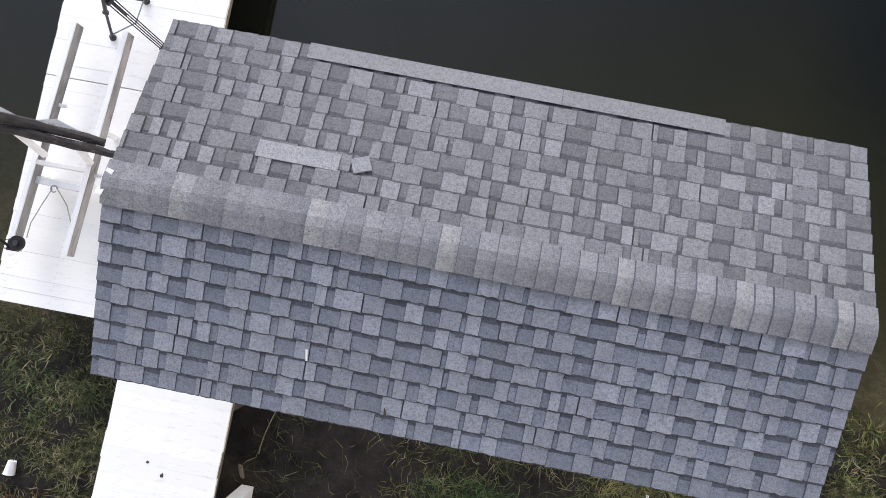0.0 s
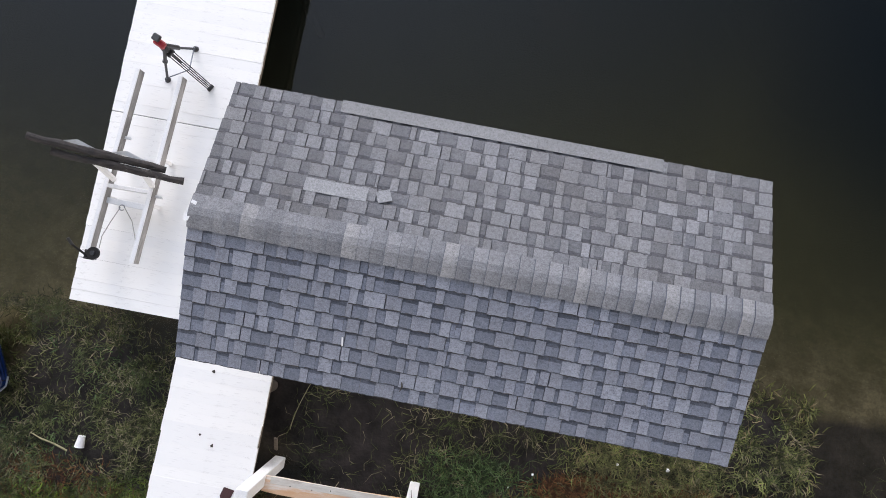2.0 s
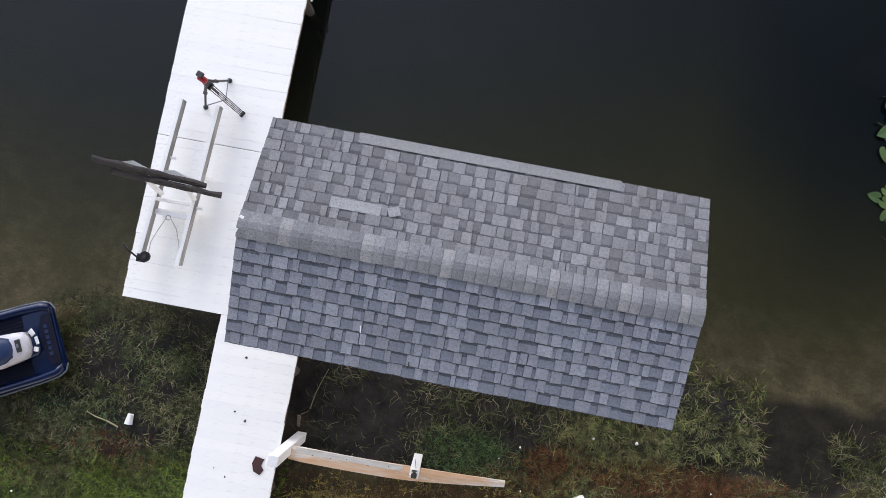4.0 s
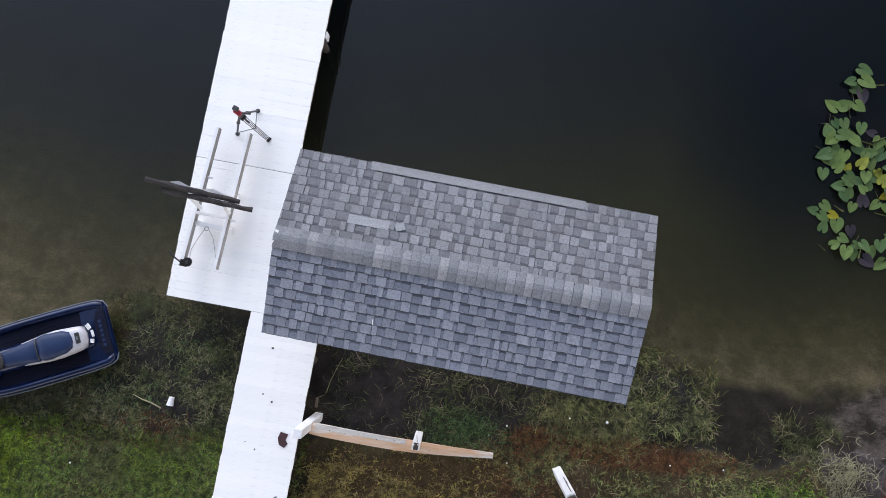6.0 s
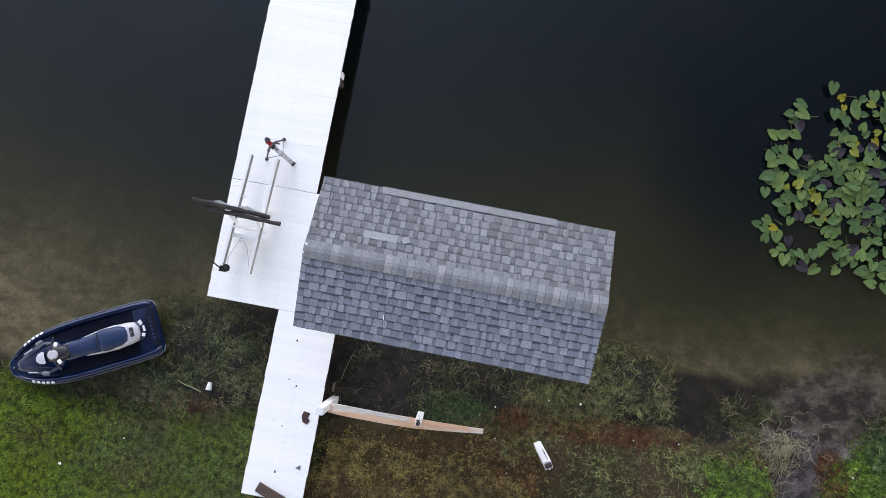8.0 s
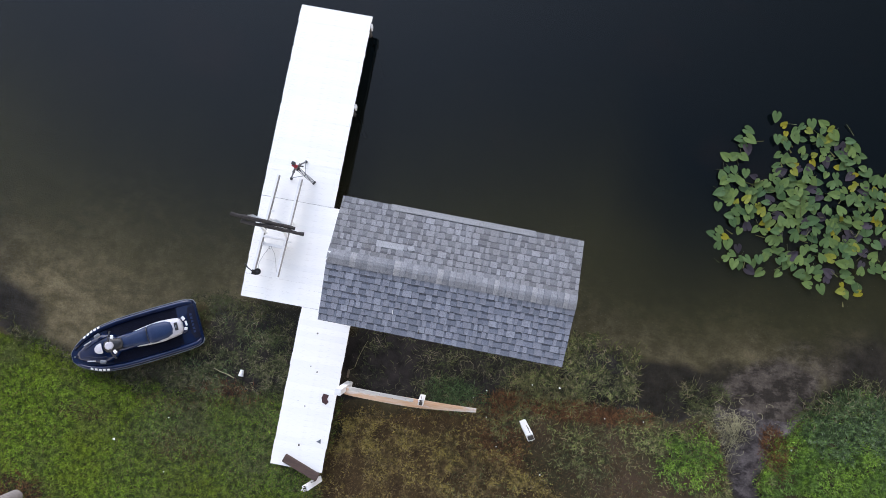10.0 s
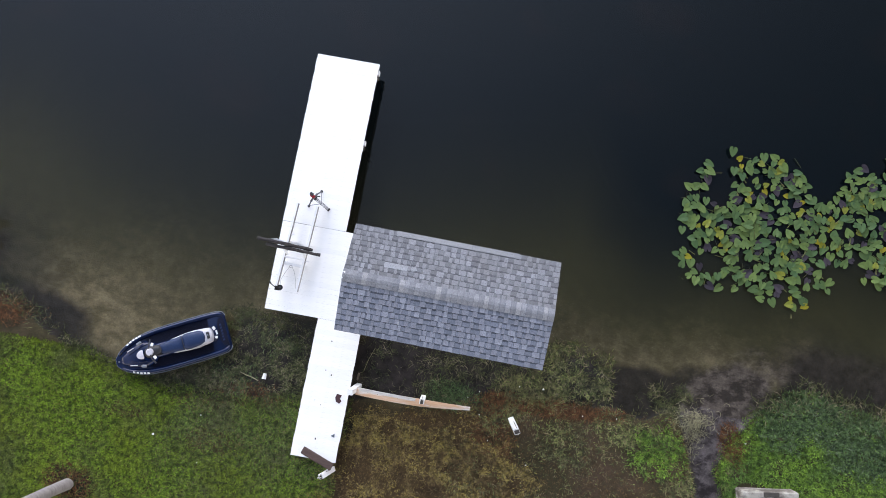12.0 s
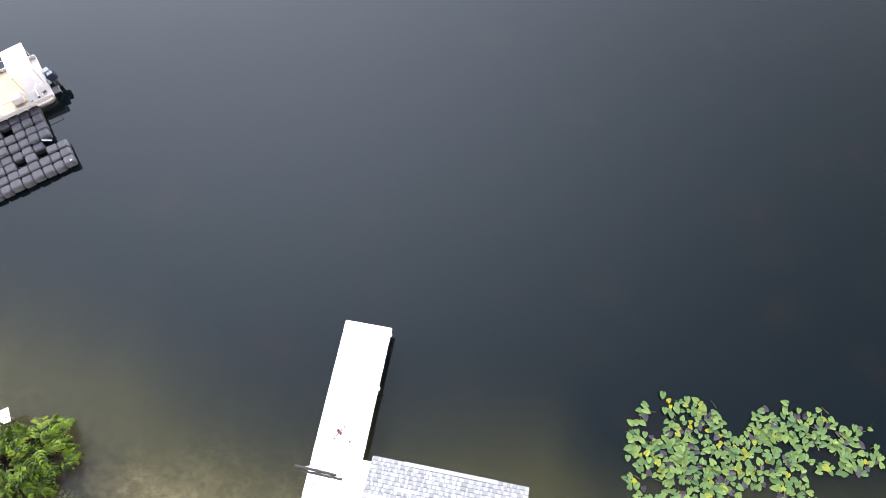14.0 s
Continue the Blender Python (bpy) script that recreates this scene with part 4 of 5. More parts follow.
    part("steering_pad", tube([(2.00, 0, d + 0.36), (1.995, 0, d + 0.405), (1.99, 0, d + 0.425)], [0.105, 0.100, 0.075], 20), M_TRIM, b, "grey round steering pad")
    bar = part("handlebar", tube([(1.92, -0.30, d + 0.40), (1.97, -0.20, d + 0.41), (2.00, 0, d + 0.40), (1.97, 0.20, d + 0.41), (1.92, 0.30, d + 0.40)], 0.014, 8), M_BLACK, b)
    for sg in (1, -1):
        part("grip", tube([(1.89, sg * 0.35, d + 0.395), (1.94, sg * 0.24, d + 0.41)], 0.022, 10), M_BLACK, bar)
        part("mirror", box((2.29, sg * 0.33, d + 0.27), (0.15, 0.085, 0.06), (0, -8, sg * -20), 0.022), M_GREY, b)
        part("switch", box((1.87, sg * 0.185, d + 0.42), (0.075, 0.095, 0.035), (0, 0, sg * 25), 0.012), M_PAPER, b)
    part("gauge_shield", loft([[(x, w * c, z + 0.02 * (1 - c * c)) for c in (-1, -0.7, -0.3, 0.3, 0.7, 1)] for x, w, z in ((2.20, 0.115, d + 0.335), (2.25, 0.130, d + 0.325), (2.35, 0.105, d + 0.30), (2.42, 0.05, d + 0.275))], close=False, caps=False), M_TRIM, b, "pale gauge shield")
    for sg in (1, -1):
        part("hood_stripe", along((2.70, sg * 0.20, d + 0.19), (2.48, sg * 0.255, d + 0.235), (0.022, 0.012), 0), M_TRIM, b, "white hood stripe")
        # the registration becomes plain bars
        for i in range(5):
            x = 2.30 + 0.095 * i
            part("number_bar", box((x, sg * (width(x) - 0.030), sheer(x) + 0.052), (0.062, 0.05, 0.02), (sg * -32, 0, sg * (-12 if x < 2.4 else -24 if x < 2.6 else -33)), 0), M_PAPER, b, "plain white registration bar")
    part("bow_eye", tube([(3.03, 0, sheer(3.1) + 0.0), (3.03, 0, sheer(3.1) + 0.03)], 0.02, 8), M_STEEL, b)


watercraft()


# ---- broken fence posts and rail on the bank ----
def ground_z(x, y):
    return float(height(np.array(float(x)), np.array(float(y))))


def fence_post(x, y, top, label, size=0.105, lean=(0, 0), dark=0.0):
    z = ground_z(x, y)
    b = base("fence_post", pose(x, y, z), label, "post", "broken white fence posts")
    t = Vector((lean[0], lean[1], top - z))
    part("shaft", along((0, 0, -0.25), t, (size, size), 0.008), M_WHITE, b)
    if dark:
        d = t.normalized()
        rag = random.Random(int(100 * abs(x)))
        for k in range(5):
            off = Vector((rag.uniform(-0.38, 0.38) * size, rag.uniform(-0.38, 0.38) * size, 0))
            part("splinter", along(t + off - d * 0.10, t + off * 1.05 + d * rag.uniform(0.01, 0.07), (size * rag.uniform(0.12, 0.3), size * rag.uniform(0.08, 0.2)), 0.003), M_FLAKE, b, "torn pale splinter")
        for k in range(3):
            side = rag.choice((-1, 1)) * size * 0.505
            low = t * rag.uniform(0.35, 0.6)
            part("crack", along(low + Vector((rag.uniform(-0.3, 0.3) * size, side, 0)), t * 0.97 + Vector((rag.uniform(-0.3, 0.3) * size, side, 0)), (0.014, 0.006), 0), M_PILE, b, "dark split in the timber")
        part("worn_top", along(t - d * 0.002, t + d * dark, (size * 0.9, size * 0.62), 0.012), M_PILE, b, "blackened broken end")
    return b


fence_post(-2.11, -2.21, 1.72, "tall white square timber post beside the dock", 0.15)
fence_post(-0.21, -2.18, 1.08, "white timber post with a blackened end, fixed to the rail", 0.135, (0, 0), 0.02)
fence_post(2.36, -2.30, 1.50, "white timber post with a broken, blackened end", 0.155, (0.07, -0.13), 0.06)
fence_post(-2.27, -4.52, 0.95, "short leaning white post at the end of the dock", 0.14, (-0.28, -0.16), 0.02)


def fence_rail():
    rings = []
    for i in range(17):
        f = i / 16
        x = -2.06 + 3.20 * f
        w = 0.105 * (1 - 0.55 * max(0, f - 0.55) / 0.45) * (1 if f > 0.02 else 0.9)
        y = -2.24 - 0.05 * math.sin(f * math.pi) + 0.06 * f
        z = 0.96 - 0.33 * f
        rings.append([(x, y - w, z - 0.02), (x, y + w, z - 0.02), (x, y + w, z + 0.016), (x, y + w * 0.25, z + 0.024), (x, y - w, z + 0.012)])
    ob = link("fence_rail", loft(rings), M_RAIL)
    tagged(ob, "long split rail with peeling orange paint on white posts", "rail")
    # a splintered pale strip along its upper edge
    part("splinter", along((-1.97, -2.185, 0.970), (-0.40, -2.20, 0.812), (0.085, 0.012), 0.002), M_FLAKE, ob, "pale flaking strip")
    for x in (-1.72, -1.45, -1.22, -0.9, -0.6):
        part("nail", tube([(x, -2.22 + 0.02 * math.sin(9 * x), 0.94 - 0.103 * (x + 2.06) + 0.02), (x, -2.22 + 0.02 * math.sin(9 * x), 0.94 - 0.103 * (x + 2.06) + 0.05)], 0.008, 6), M_IRON, ob)


fence_rail()


# ---- litter on the dock and bank ----
def scrap(name, outline, material, label, category, z, thick=0.012):
    return tagged(link(name, slab(outline, z, z + thick, 0.003), material), label, category)


scrap("rubber_scrap", ((-2.58, -2.44), (-2.44, -2.46), (-2.47, -2.56), (-2.42, -2.62), (-2.47, -2.70), (-2.57, -2.66), (-2.61, -2.55)), M_MAROON, "torn maroon rubber scrap lying on the dock", "scrap", DECK + 0.001)
scrap("rubber_scrap", ((-2.53, -3.60), (-2.43, -3.52), (-2.42, -3.63)), M_GREY, "small grey scrap lying on the dock", "scrap", DECK + 0.001)
for x, y, r in ((-3.01, -1.05, 0.025), (-2.84, -1.97, 0.028), (-3.02, -1.86, 0.02), (-2.93, -3.75, 0.03), (-2.97, -2.82, 0.018), (-3.16, -2.72, 0.014)):
    rg = random.Random(int(-1000 * y))
    tagged(link("dead_leaf", slab([(x + r * rg.uniform(0.5, 1.1) * math.cos(a), y + r * rg.uniform(0.5, 1.1) * math.sin(a)) for a in np.linspace(0, 5.5, 9)], DECK + 0.0015, DECK + 0.006), M_PILE), "small dark dead leaf on the white dock", "leaf", "dead leaves on the dock")


def old_board():
    bm = along((-3.22, -4.10, DECK + 0.027), (-2.32, -4.42, DECK + 0.027), (0.21, 0.05), 0.015)
    tagged(link("loose_board", bm, M_DRIFT), "dark brown weathered board lying across the dock end", "board")


def cup():
    z = ground_z(-4.85, -2.43) + 0.055
    m = pose(-4.86, -2.43, max(z, 0.06), 88, 0, -2)
    b = base("paper_cup", m, "white paper cup lying on its side among the weeds", "cup")
    pts = [(0, 0, -0.075), (0, 0, -0.07), (0, 0, 0.07), (0, 0, 0.076)]
    part("wall", tube(pts, [0.046, 0.047, 0.064, 0.064], 18), M_PAPER, b, smooth=False)
    part("rim", tube([(0.064 * math.cos(a), 0.064 * math.sin(a), 0.077) for a in np.linspace(0, 2 * math.pi, 19)], 0.004, 5), M_PAPER, b)


def stick():
    z = max(ground_z(-5.3, -2.5), 0) + 0.05
    bm = tube([(-5.58, -2.44, z), (-5.40, -2.49, z + 0.02), (-5.2, -2.53, z + 0.01), (-5.02, -2.59, z)], [0.006, 0.011, 0.012, 0.014], 7)
    tagged(link("dead_branch", bm, M_STRAW), "thin pale dead branch lying in the weeds", "branch")


def reed():
    """A long dry stem leaning out of the mud beside the dock, and a rotten stake at its foot."""
    pts = [(REED[0][0] + (REED[1][0] - REED[0][0]) * f - 0.02 * math.sin(math.pi * f), REED[0][1] + (REED[1][1] - REED[0][1]) * f, 0.02 + 0.55 * f ** 0.8) for f in np.linspace(0, 1, 8)]
    tagged(link("dry_reed", tube(pts, [0.007, 0.007, 0.006, 0.006, 0.005, 0.005, 0.004, 0.003], 6), M_STRAW), "long pale dry reed leaning over the mud", "reed")
    x, y = STAKE
    tagged(link("rotten_stake", along((x, y - 0.10, 0.0), (x + 0.06, y + 0.14, 0.42), (0.05, 0.03), 0.006), M_OLD), "grey rotten stake leaning beside the dock", "stake")


REED, STAKE = ((-2.05, -1.76), (-1.79, -1.01)), (-2.19, -1.95)
old_board()
cup()
stick()
reed()
litter_rng = random.Random(15)
for x, y, s in ((3.15, -1.32, 0.035), (2.46, -1.37, 0.022), (1.35, -1.72, 0.02), (-7.60, -4.58, 0.04), (-6.40, -3.83, 0.022), (-6.18, -5.11, 0.018), (2.96, -3.45, 0.022),
                (1.05, -1.95, 0.018), (1.45, -2.35, 0.016), (8.95, -1.75, 0.028), (4.35, -1.85, 0.018), (5.3, -1.75, 0.018), (1.8, -3.0, 0.015)):
    s *= 0.75
    z = max(ground_z(x, y), 0.0) + 0.03
    bm = bmesh.new()
    bmesh.ops.create_icosphere(bm, subdivisions=2, radius=s, matrix=Matrix.Translation((x, y, z)))
    for v in bm.verts:
        v.co += Vector((litter_rng.uniform(-1, 1), litter_rng.uniform(-1, 1), litter_rng.uniform(-0.6, 0.6))) * s * 0.25
    tagged(link("shell", bm, M_PAPER), "small white shell lying on the bank", "shell", "white shells on the bank")


def concrete_block():
    z = ground_z(9.6, -3.3)
    b = base("concrete_block", pose(9.62, -3.33, z, 0, 0, 9), "stained pale concrete box half sunk in the weeds", "block")
    part("body", box((0, 0, 0.15), (1.55, 1.0, 0.50), bevel=0.035), M_CONCRETE, b)
    part("lid_slot", box((0.02, 0.43, 0.404), (0.42, 0.12, 0.02), bevel=0.006), M_PILE, b, "dark gap in the top")
    part("rim", box((0, 0.0, 0.405), (0.50, 0.70, 0.012), bevel=0.004), M_PILE, b, "dark stained panel")


concrete_block()


# ---- palms ----
def frond(rng, length, spread, droop, lobes):
    """A deeply cut leaf along +x: a bare stalk, then a blade of uneven, pointed lobes that curl down at their tips."""
    bm = bmesh.new()

    def rib(f):
        return Vector((length * f, 0, length * (0.42 * f - droop * f * f)))

    for i in range(10):
        a, c = rib(i / 10), rib((i + 1) / 10)
        w0, w1 = 0.013 * (1 - 0.8 * i / 10), 0.013 * (1 - 0.8 * (i + 1) / 10)
        bm.faces.new([bm.verts.new(p) for p in (a + Vector((0, -w0, 0)), c + Vector((0, -w1, 0)), c + Vector((0, w1, 0)), a + Vector((0, w0, 0)))])
    for i in range(lobes):
        f = 0.30 + 0.70 * i / (lobes - 1)
        o = rib(f)
        for s in (1, -1):
            reach = spread * length * (0.40 + 0.60 * math.sin(math.pi * min(0.2 + f * 0.75, 1))) * rng.uniform(0.6, 1.25)
            d = Vector((0.35 + 0.75 * f, s * (1 - 0.5 * f), -0.05 + rng.uniform(-0.15, 0.15))).normalized()
            q = Vector((-d.y, d.x, rng.uniform(-0.3, 0.3))).normalized() * 0.40 * length / lobes
            mid = o + d * reach * 0.6 + Vector((0, 0, 0.05 * reach))
            tip = o + d * reach + Vector((0.1 * reach, 0, -0.34 * reach))
            root = [bm.verts.new(o - q * 1.1), bm.verts.new(o + q * 1.1)]
            edge = [bm.verts.new(mid - q), bm.verts.new(mid + q * 0.8)]
            bm.faces.new((root[0], edge[0], edge[1], root[1]))
            bm.faces.new((edge[0], bm.verts.new(tip), edge[1]))
    return bm


def frond_plant(name, x, y, z, trunk_top, count, length, spread, label, category, seed, trunk_r, tilt, spread_r):
    rng = random.Random(seed)
    b = base(name, pose(x, y, z), label, category)
    pts = [(0, 0, -0.3)] + [(0.02 * math.sin(3 * f), 0.02 * math.cos(2 * f), (trunk_top - 0.6) * f) for f in np.linspace(0.02, 1, 9)]
    radii = [trunk_r * 1.25] + [trunk_r * (1.15 - 0.3 * f) for f in np.linspace(0, 1, 9)]
    part("trunk", tube(pts, radii, 14, 0.05, rng), M_BARK if trunk_top > 2 else M_PILE, b, "ringed grey trunk" if trunk_top > 2 else "dark wet stem", True)
    shared = [frond(rng, length, spread, dr, 10 if trunk_top > 2 else 6) for dr in (0.45, 0.7, 0.95)]
    meshes = []
    for bm in shared:
        me = bpy.data.meshes.new("frond")
        bm.to_mesh(me)
        bm.free()
        me.materials.append(M_FROND)
        meshes.append(me)
    for i in range(count):
        ob = new("frond", meshes[i % 3])
        ob.parent = b
        a = 2.399963 * i + rng.uniform(-0.2, 0.2)
        up = rng.uniform(*tilt)
        r = rng.uniform(0, spread_r)
        s = rng.uniform(0.75, 1.15)
        ob.matrix_local = pose(r * math.cos(a), r * math.sin(a), trunk_top - 0.05 - rng.uniform(0, 0.45) - 0.35 * r, 0, 0, math.degrees(a)) @ pose(0, 0, 0, rng.uniform(-40, 40), -up, 0) @ Matrix.Diagonal((s, s, s, 1))
    return b


frond_plant("palm_tree", -9.60, -6.35, 0.45, 7.2, 22, 1.9, 0.28, "tall palm with a smooth grey trunk rising from the lawn", "palm tree", 3, 0.14, (-35, 45), 0.1)
frond_plant("split_leaf_shrub", -15.15, 0.28, -0.05, 0.95, 46, 0.74, 0.44, "lush bright green philodendron-like shrub overhanging the water", "shrub", 5, 0.08, (-50, 45), 0.95)
frond_plant("split_leaf_shrub", -15.2, -1.15, 0.0, 0.70, 28, 0.66, 0.44, "lush bright green philodendron-like shrub on the bank", "shrub", 8, 0.08, (-50, 45), 0.75)


frond_plant("split_leaf_shrub", -16.1, -0.45, -0.05, 1.0, 46, 0.76, 0.46, "lush bright green philodendron-like shrub beside the far dock", "shrub", 12, 0.08, (-50, 45), 0.9)


# ---- floating dock, pontoon boat and the far dock corner ----
def floating_dock():
    m = pose(-19.07, 12.55, 0.08, 0, 0, 221.6)
    b = base("floating_dock", m, "floating dock of black plastic cubes, wet and scuffed", "floating dock")
    # x runs away from the outer end, y across it; two strips of cubes with an uneven edge
    rng = random.Random(6)
    bm = add_box(bmesh.new(), (0, 0, 0.12), (0.468, 0.468, 0.36), bevel=0.06)
    bmesh.ops.bevel(bm, geom=[e for e in bm.edges if all(v.co.z > 0.2 for v in e.verts)], offset=0.02, segments=2, affect="EDGES", clamp_overlap=True)
    first = part("float_cube", bm, M_FLOAT, b)
    k = 0
    for j in range(12):
        shift = 0.0 if j < 3 else 0.52
        for i in range(12):
            if (j == 3 and i == 0) or (j, i) in ((2, 2), (2, 4), (4, 5), (6, 3), (7, 7)):
                continue
            ob = first if k == 0 else new("float_cube", first.data)
            ob.parent = b
            ob.location = (0.25 + shift + 0.48 * i, 0.24 - 0.48 * j, rng.uniform(-0.045, 0.03) - (0.07 if j == 3 else 0))
            ob.rotation_euler = (rng.uniform(-0.05, 0.05), rng.uniform(-0.05, 0.05), rng.uniform(-0.03, 0.03))
            k += 1
    part("loose_bar", along((0.55, -1.05, 0.36), (0.95, -1.30, 0.36), (0.07, 0.04)), M_GREY, b)
    part("bolt_cap", tube([(0.16, 0.33, 0.30), (0.16, 0.33, 0.325)], 0.05, 3), M_PAPER, b, "white triangular mark")


def pontoon_boat():
    m = pose(-20.95, 15.2, 0, 0, 0, 222.6)
    b = base("pontoon_boat", m, "white pontoon boat with cream floor moored at a floating dock", "boat")
    L, W = 6.0, 2.7
    for y in (-0.4, -2.3):
        part("pontoon", tube([(0.1, y, 0.18), (0.35, y, 0.18), (L - 0.6, y, 0.18), (L, y, 0.30)], [0.2, 0.29, 0.29, 0.06], 14), M_STEEL, b, "aluminium float", True)
    part("deck", box((L / 2, -W / 2, 0.52), (L, W, 0.07), bevel=0.012), M_HULL, b)
    part("floor", box((L / 2 + 0.5, -W / 2, 0.562), (L - 1.2, W - 0.36, 0.012), bevel=0.003), M_CREAM, b, "cream vinyl floor")
    part("side_edge", box((L / 2, -0.06, 0.62), (L, 0.12, 0.16), bevel=0.035), M_HULL, b, "white rounded gunwale")
    part("side_edge", box((L / 2, -W + 0.06, 0.62), (L, 0.12, 0.16), bevel=0.035), M_HULL, b, "white rounded gunwale")
    for x in (0.45, 1.25, 2.4, 3.6):
        for y in (-0.14, -W + 0.14):
            part("rail_post", along((x, y, 0.58), (x, y, 1.18), (0.03, 0.03), 0.004), M_HULL, b)
    for y in (-0.14, -W + 0.14):
        part("hand_rail", tube([(0.45, y, 1.18), (4.2, y, 1.18)], 0.018, 8), M_HULL, b)
    part("stern_seat", box((1.45, -0.55, 0.76), (0.5, 0.5, 0.38), bevel=0.05), M_HULL, b)
    roof = part("canopy", box((0.62, -1.75, 1.62), (1.05, 1.75, 0.06), (2, 2, 0), 0.02), M_PAPER, b, "white canopy sheet")
    for x in (0.15, 1.10):
        for y in (-0.95, -2.55):
            part("canopy_pole", along((x, y, 0.58), (x, y, 1.60), (0.03, 0.03), 0.004), M_HULL, roof)
    motor = part("outboard_motor", box((-0.30, -0.95, 0.75), (0.42, 0.36, 0.42), (0, 10, 0), 0.07), M_BLUE_DARK, b, "dark blue outboard motor")
    part("leg", box((-0.30, -0.95, 0.20), (0.16, 0.10, 0.75), bevel=0.02), M_BLACK, motor)
    part("bracket", box((-0.06, -0.95, 0.60), (0.16, 0.30, 0.30), bevel=0.02), M_GREY, motor)
    part("cowl_stripe", box((-0.30, -0.95, 0.955), (0.26, 0.20, 0.02), (0, 10, 0), 0.008), M_GREY, motor)
    part("motor_bracket", box((-0.12, -1.55, 0.60), (0.30, 0.28, 0.14), (0, 0, 12), 0.03), M_GREY, b)
    for x, y, r in ((0.30, -0.42, 0.07), (0.62, -0.26, 0.05), (0.95, -0.20, 0.04)):
        part("cleat", box((x, y, 0.60), (r * 2.2, r, 0.07), (0, 0, 30 * x), 0.01), M_MAROON, b, "small dark fitting")
    part("grab_rail", tube([(0.35, -0.95, 0.58), (0.40, -0.75, 0.95), (0.55, -0.45, 0.95), (0.62, -0.30, 0.58)], 0.02, 8), M_PAPER, b, "white grab rail")
    part("ladder", box((-0.16, -0.35, 0.48), (0.35, 0.42, 0.05), bevel=0.015), M_BLACK, b)


def neighbour_dock():
    b = base("neighbour_dock", pose(-16.72, 1.25, 0, 0, 0, 35), "corner of a white plank dock beyond the shrub", "dock")
    part("plank_deck", box((-1.6, 0.0, 0.66), (3.2, 0.55, 0.05), bevel=0.006), M_DECK, b)
    for x in (-0.25, -2.4):
        part("pile", tube([(x, 0, -1.2), (x, 0, 0.63)], 0.08, 10), M_PILE, b)
    part("bolt", tube([(-0.12, -0.08, 0.685), (-0.12, -0.08, 0.70)], 0.035, 10), M_PILE, b)


floating_dock()
pontoon_boat()
neighbour_dock()


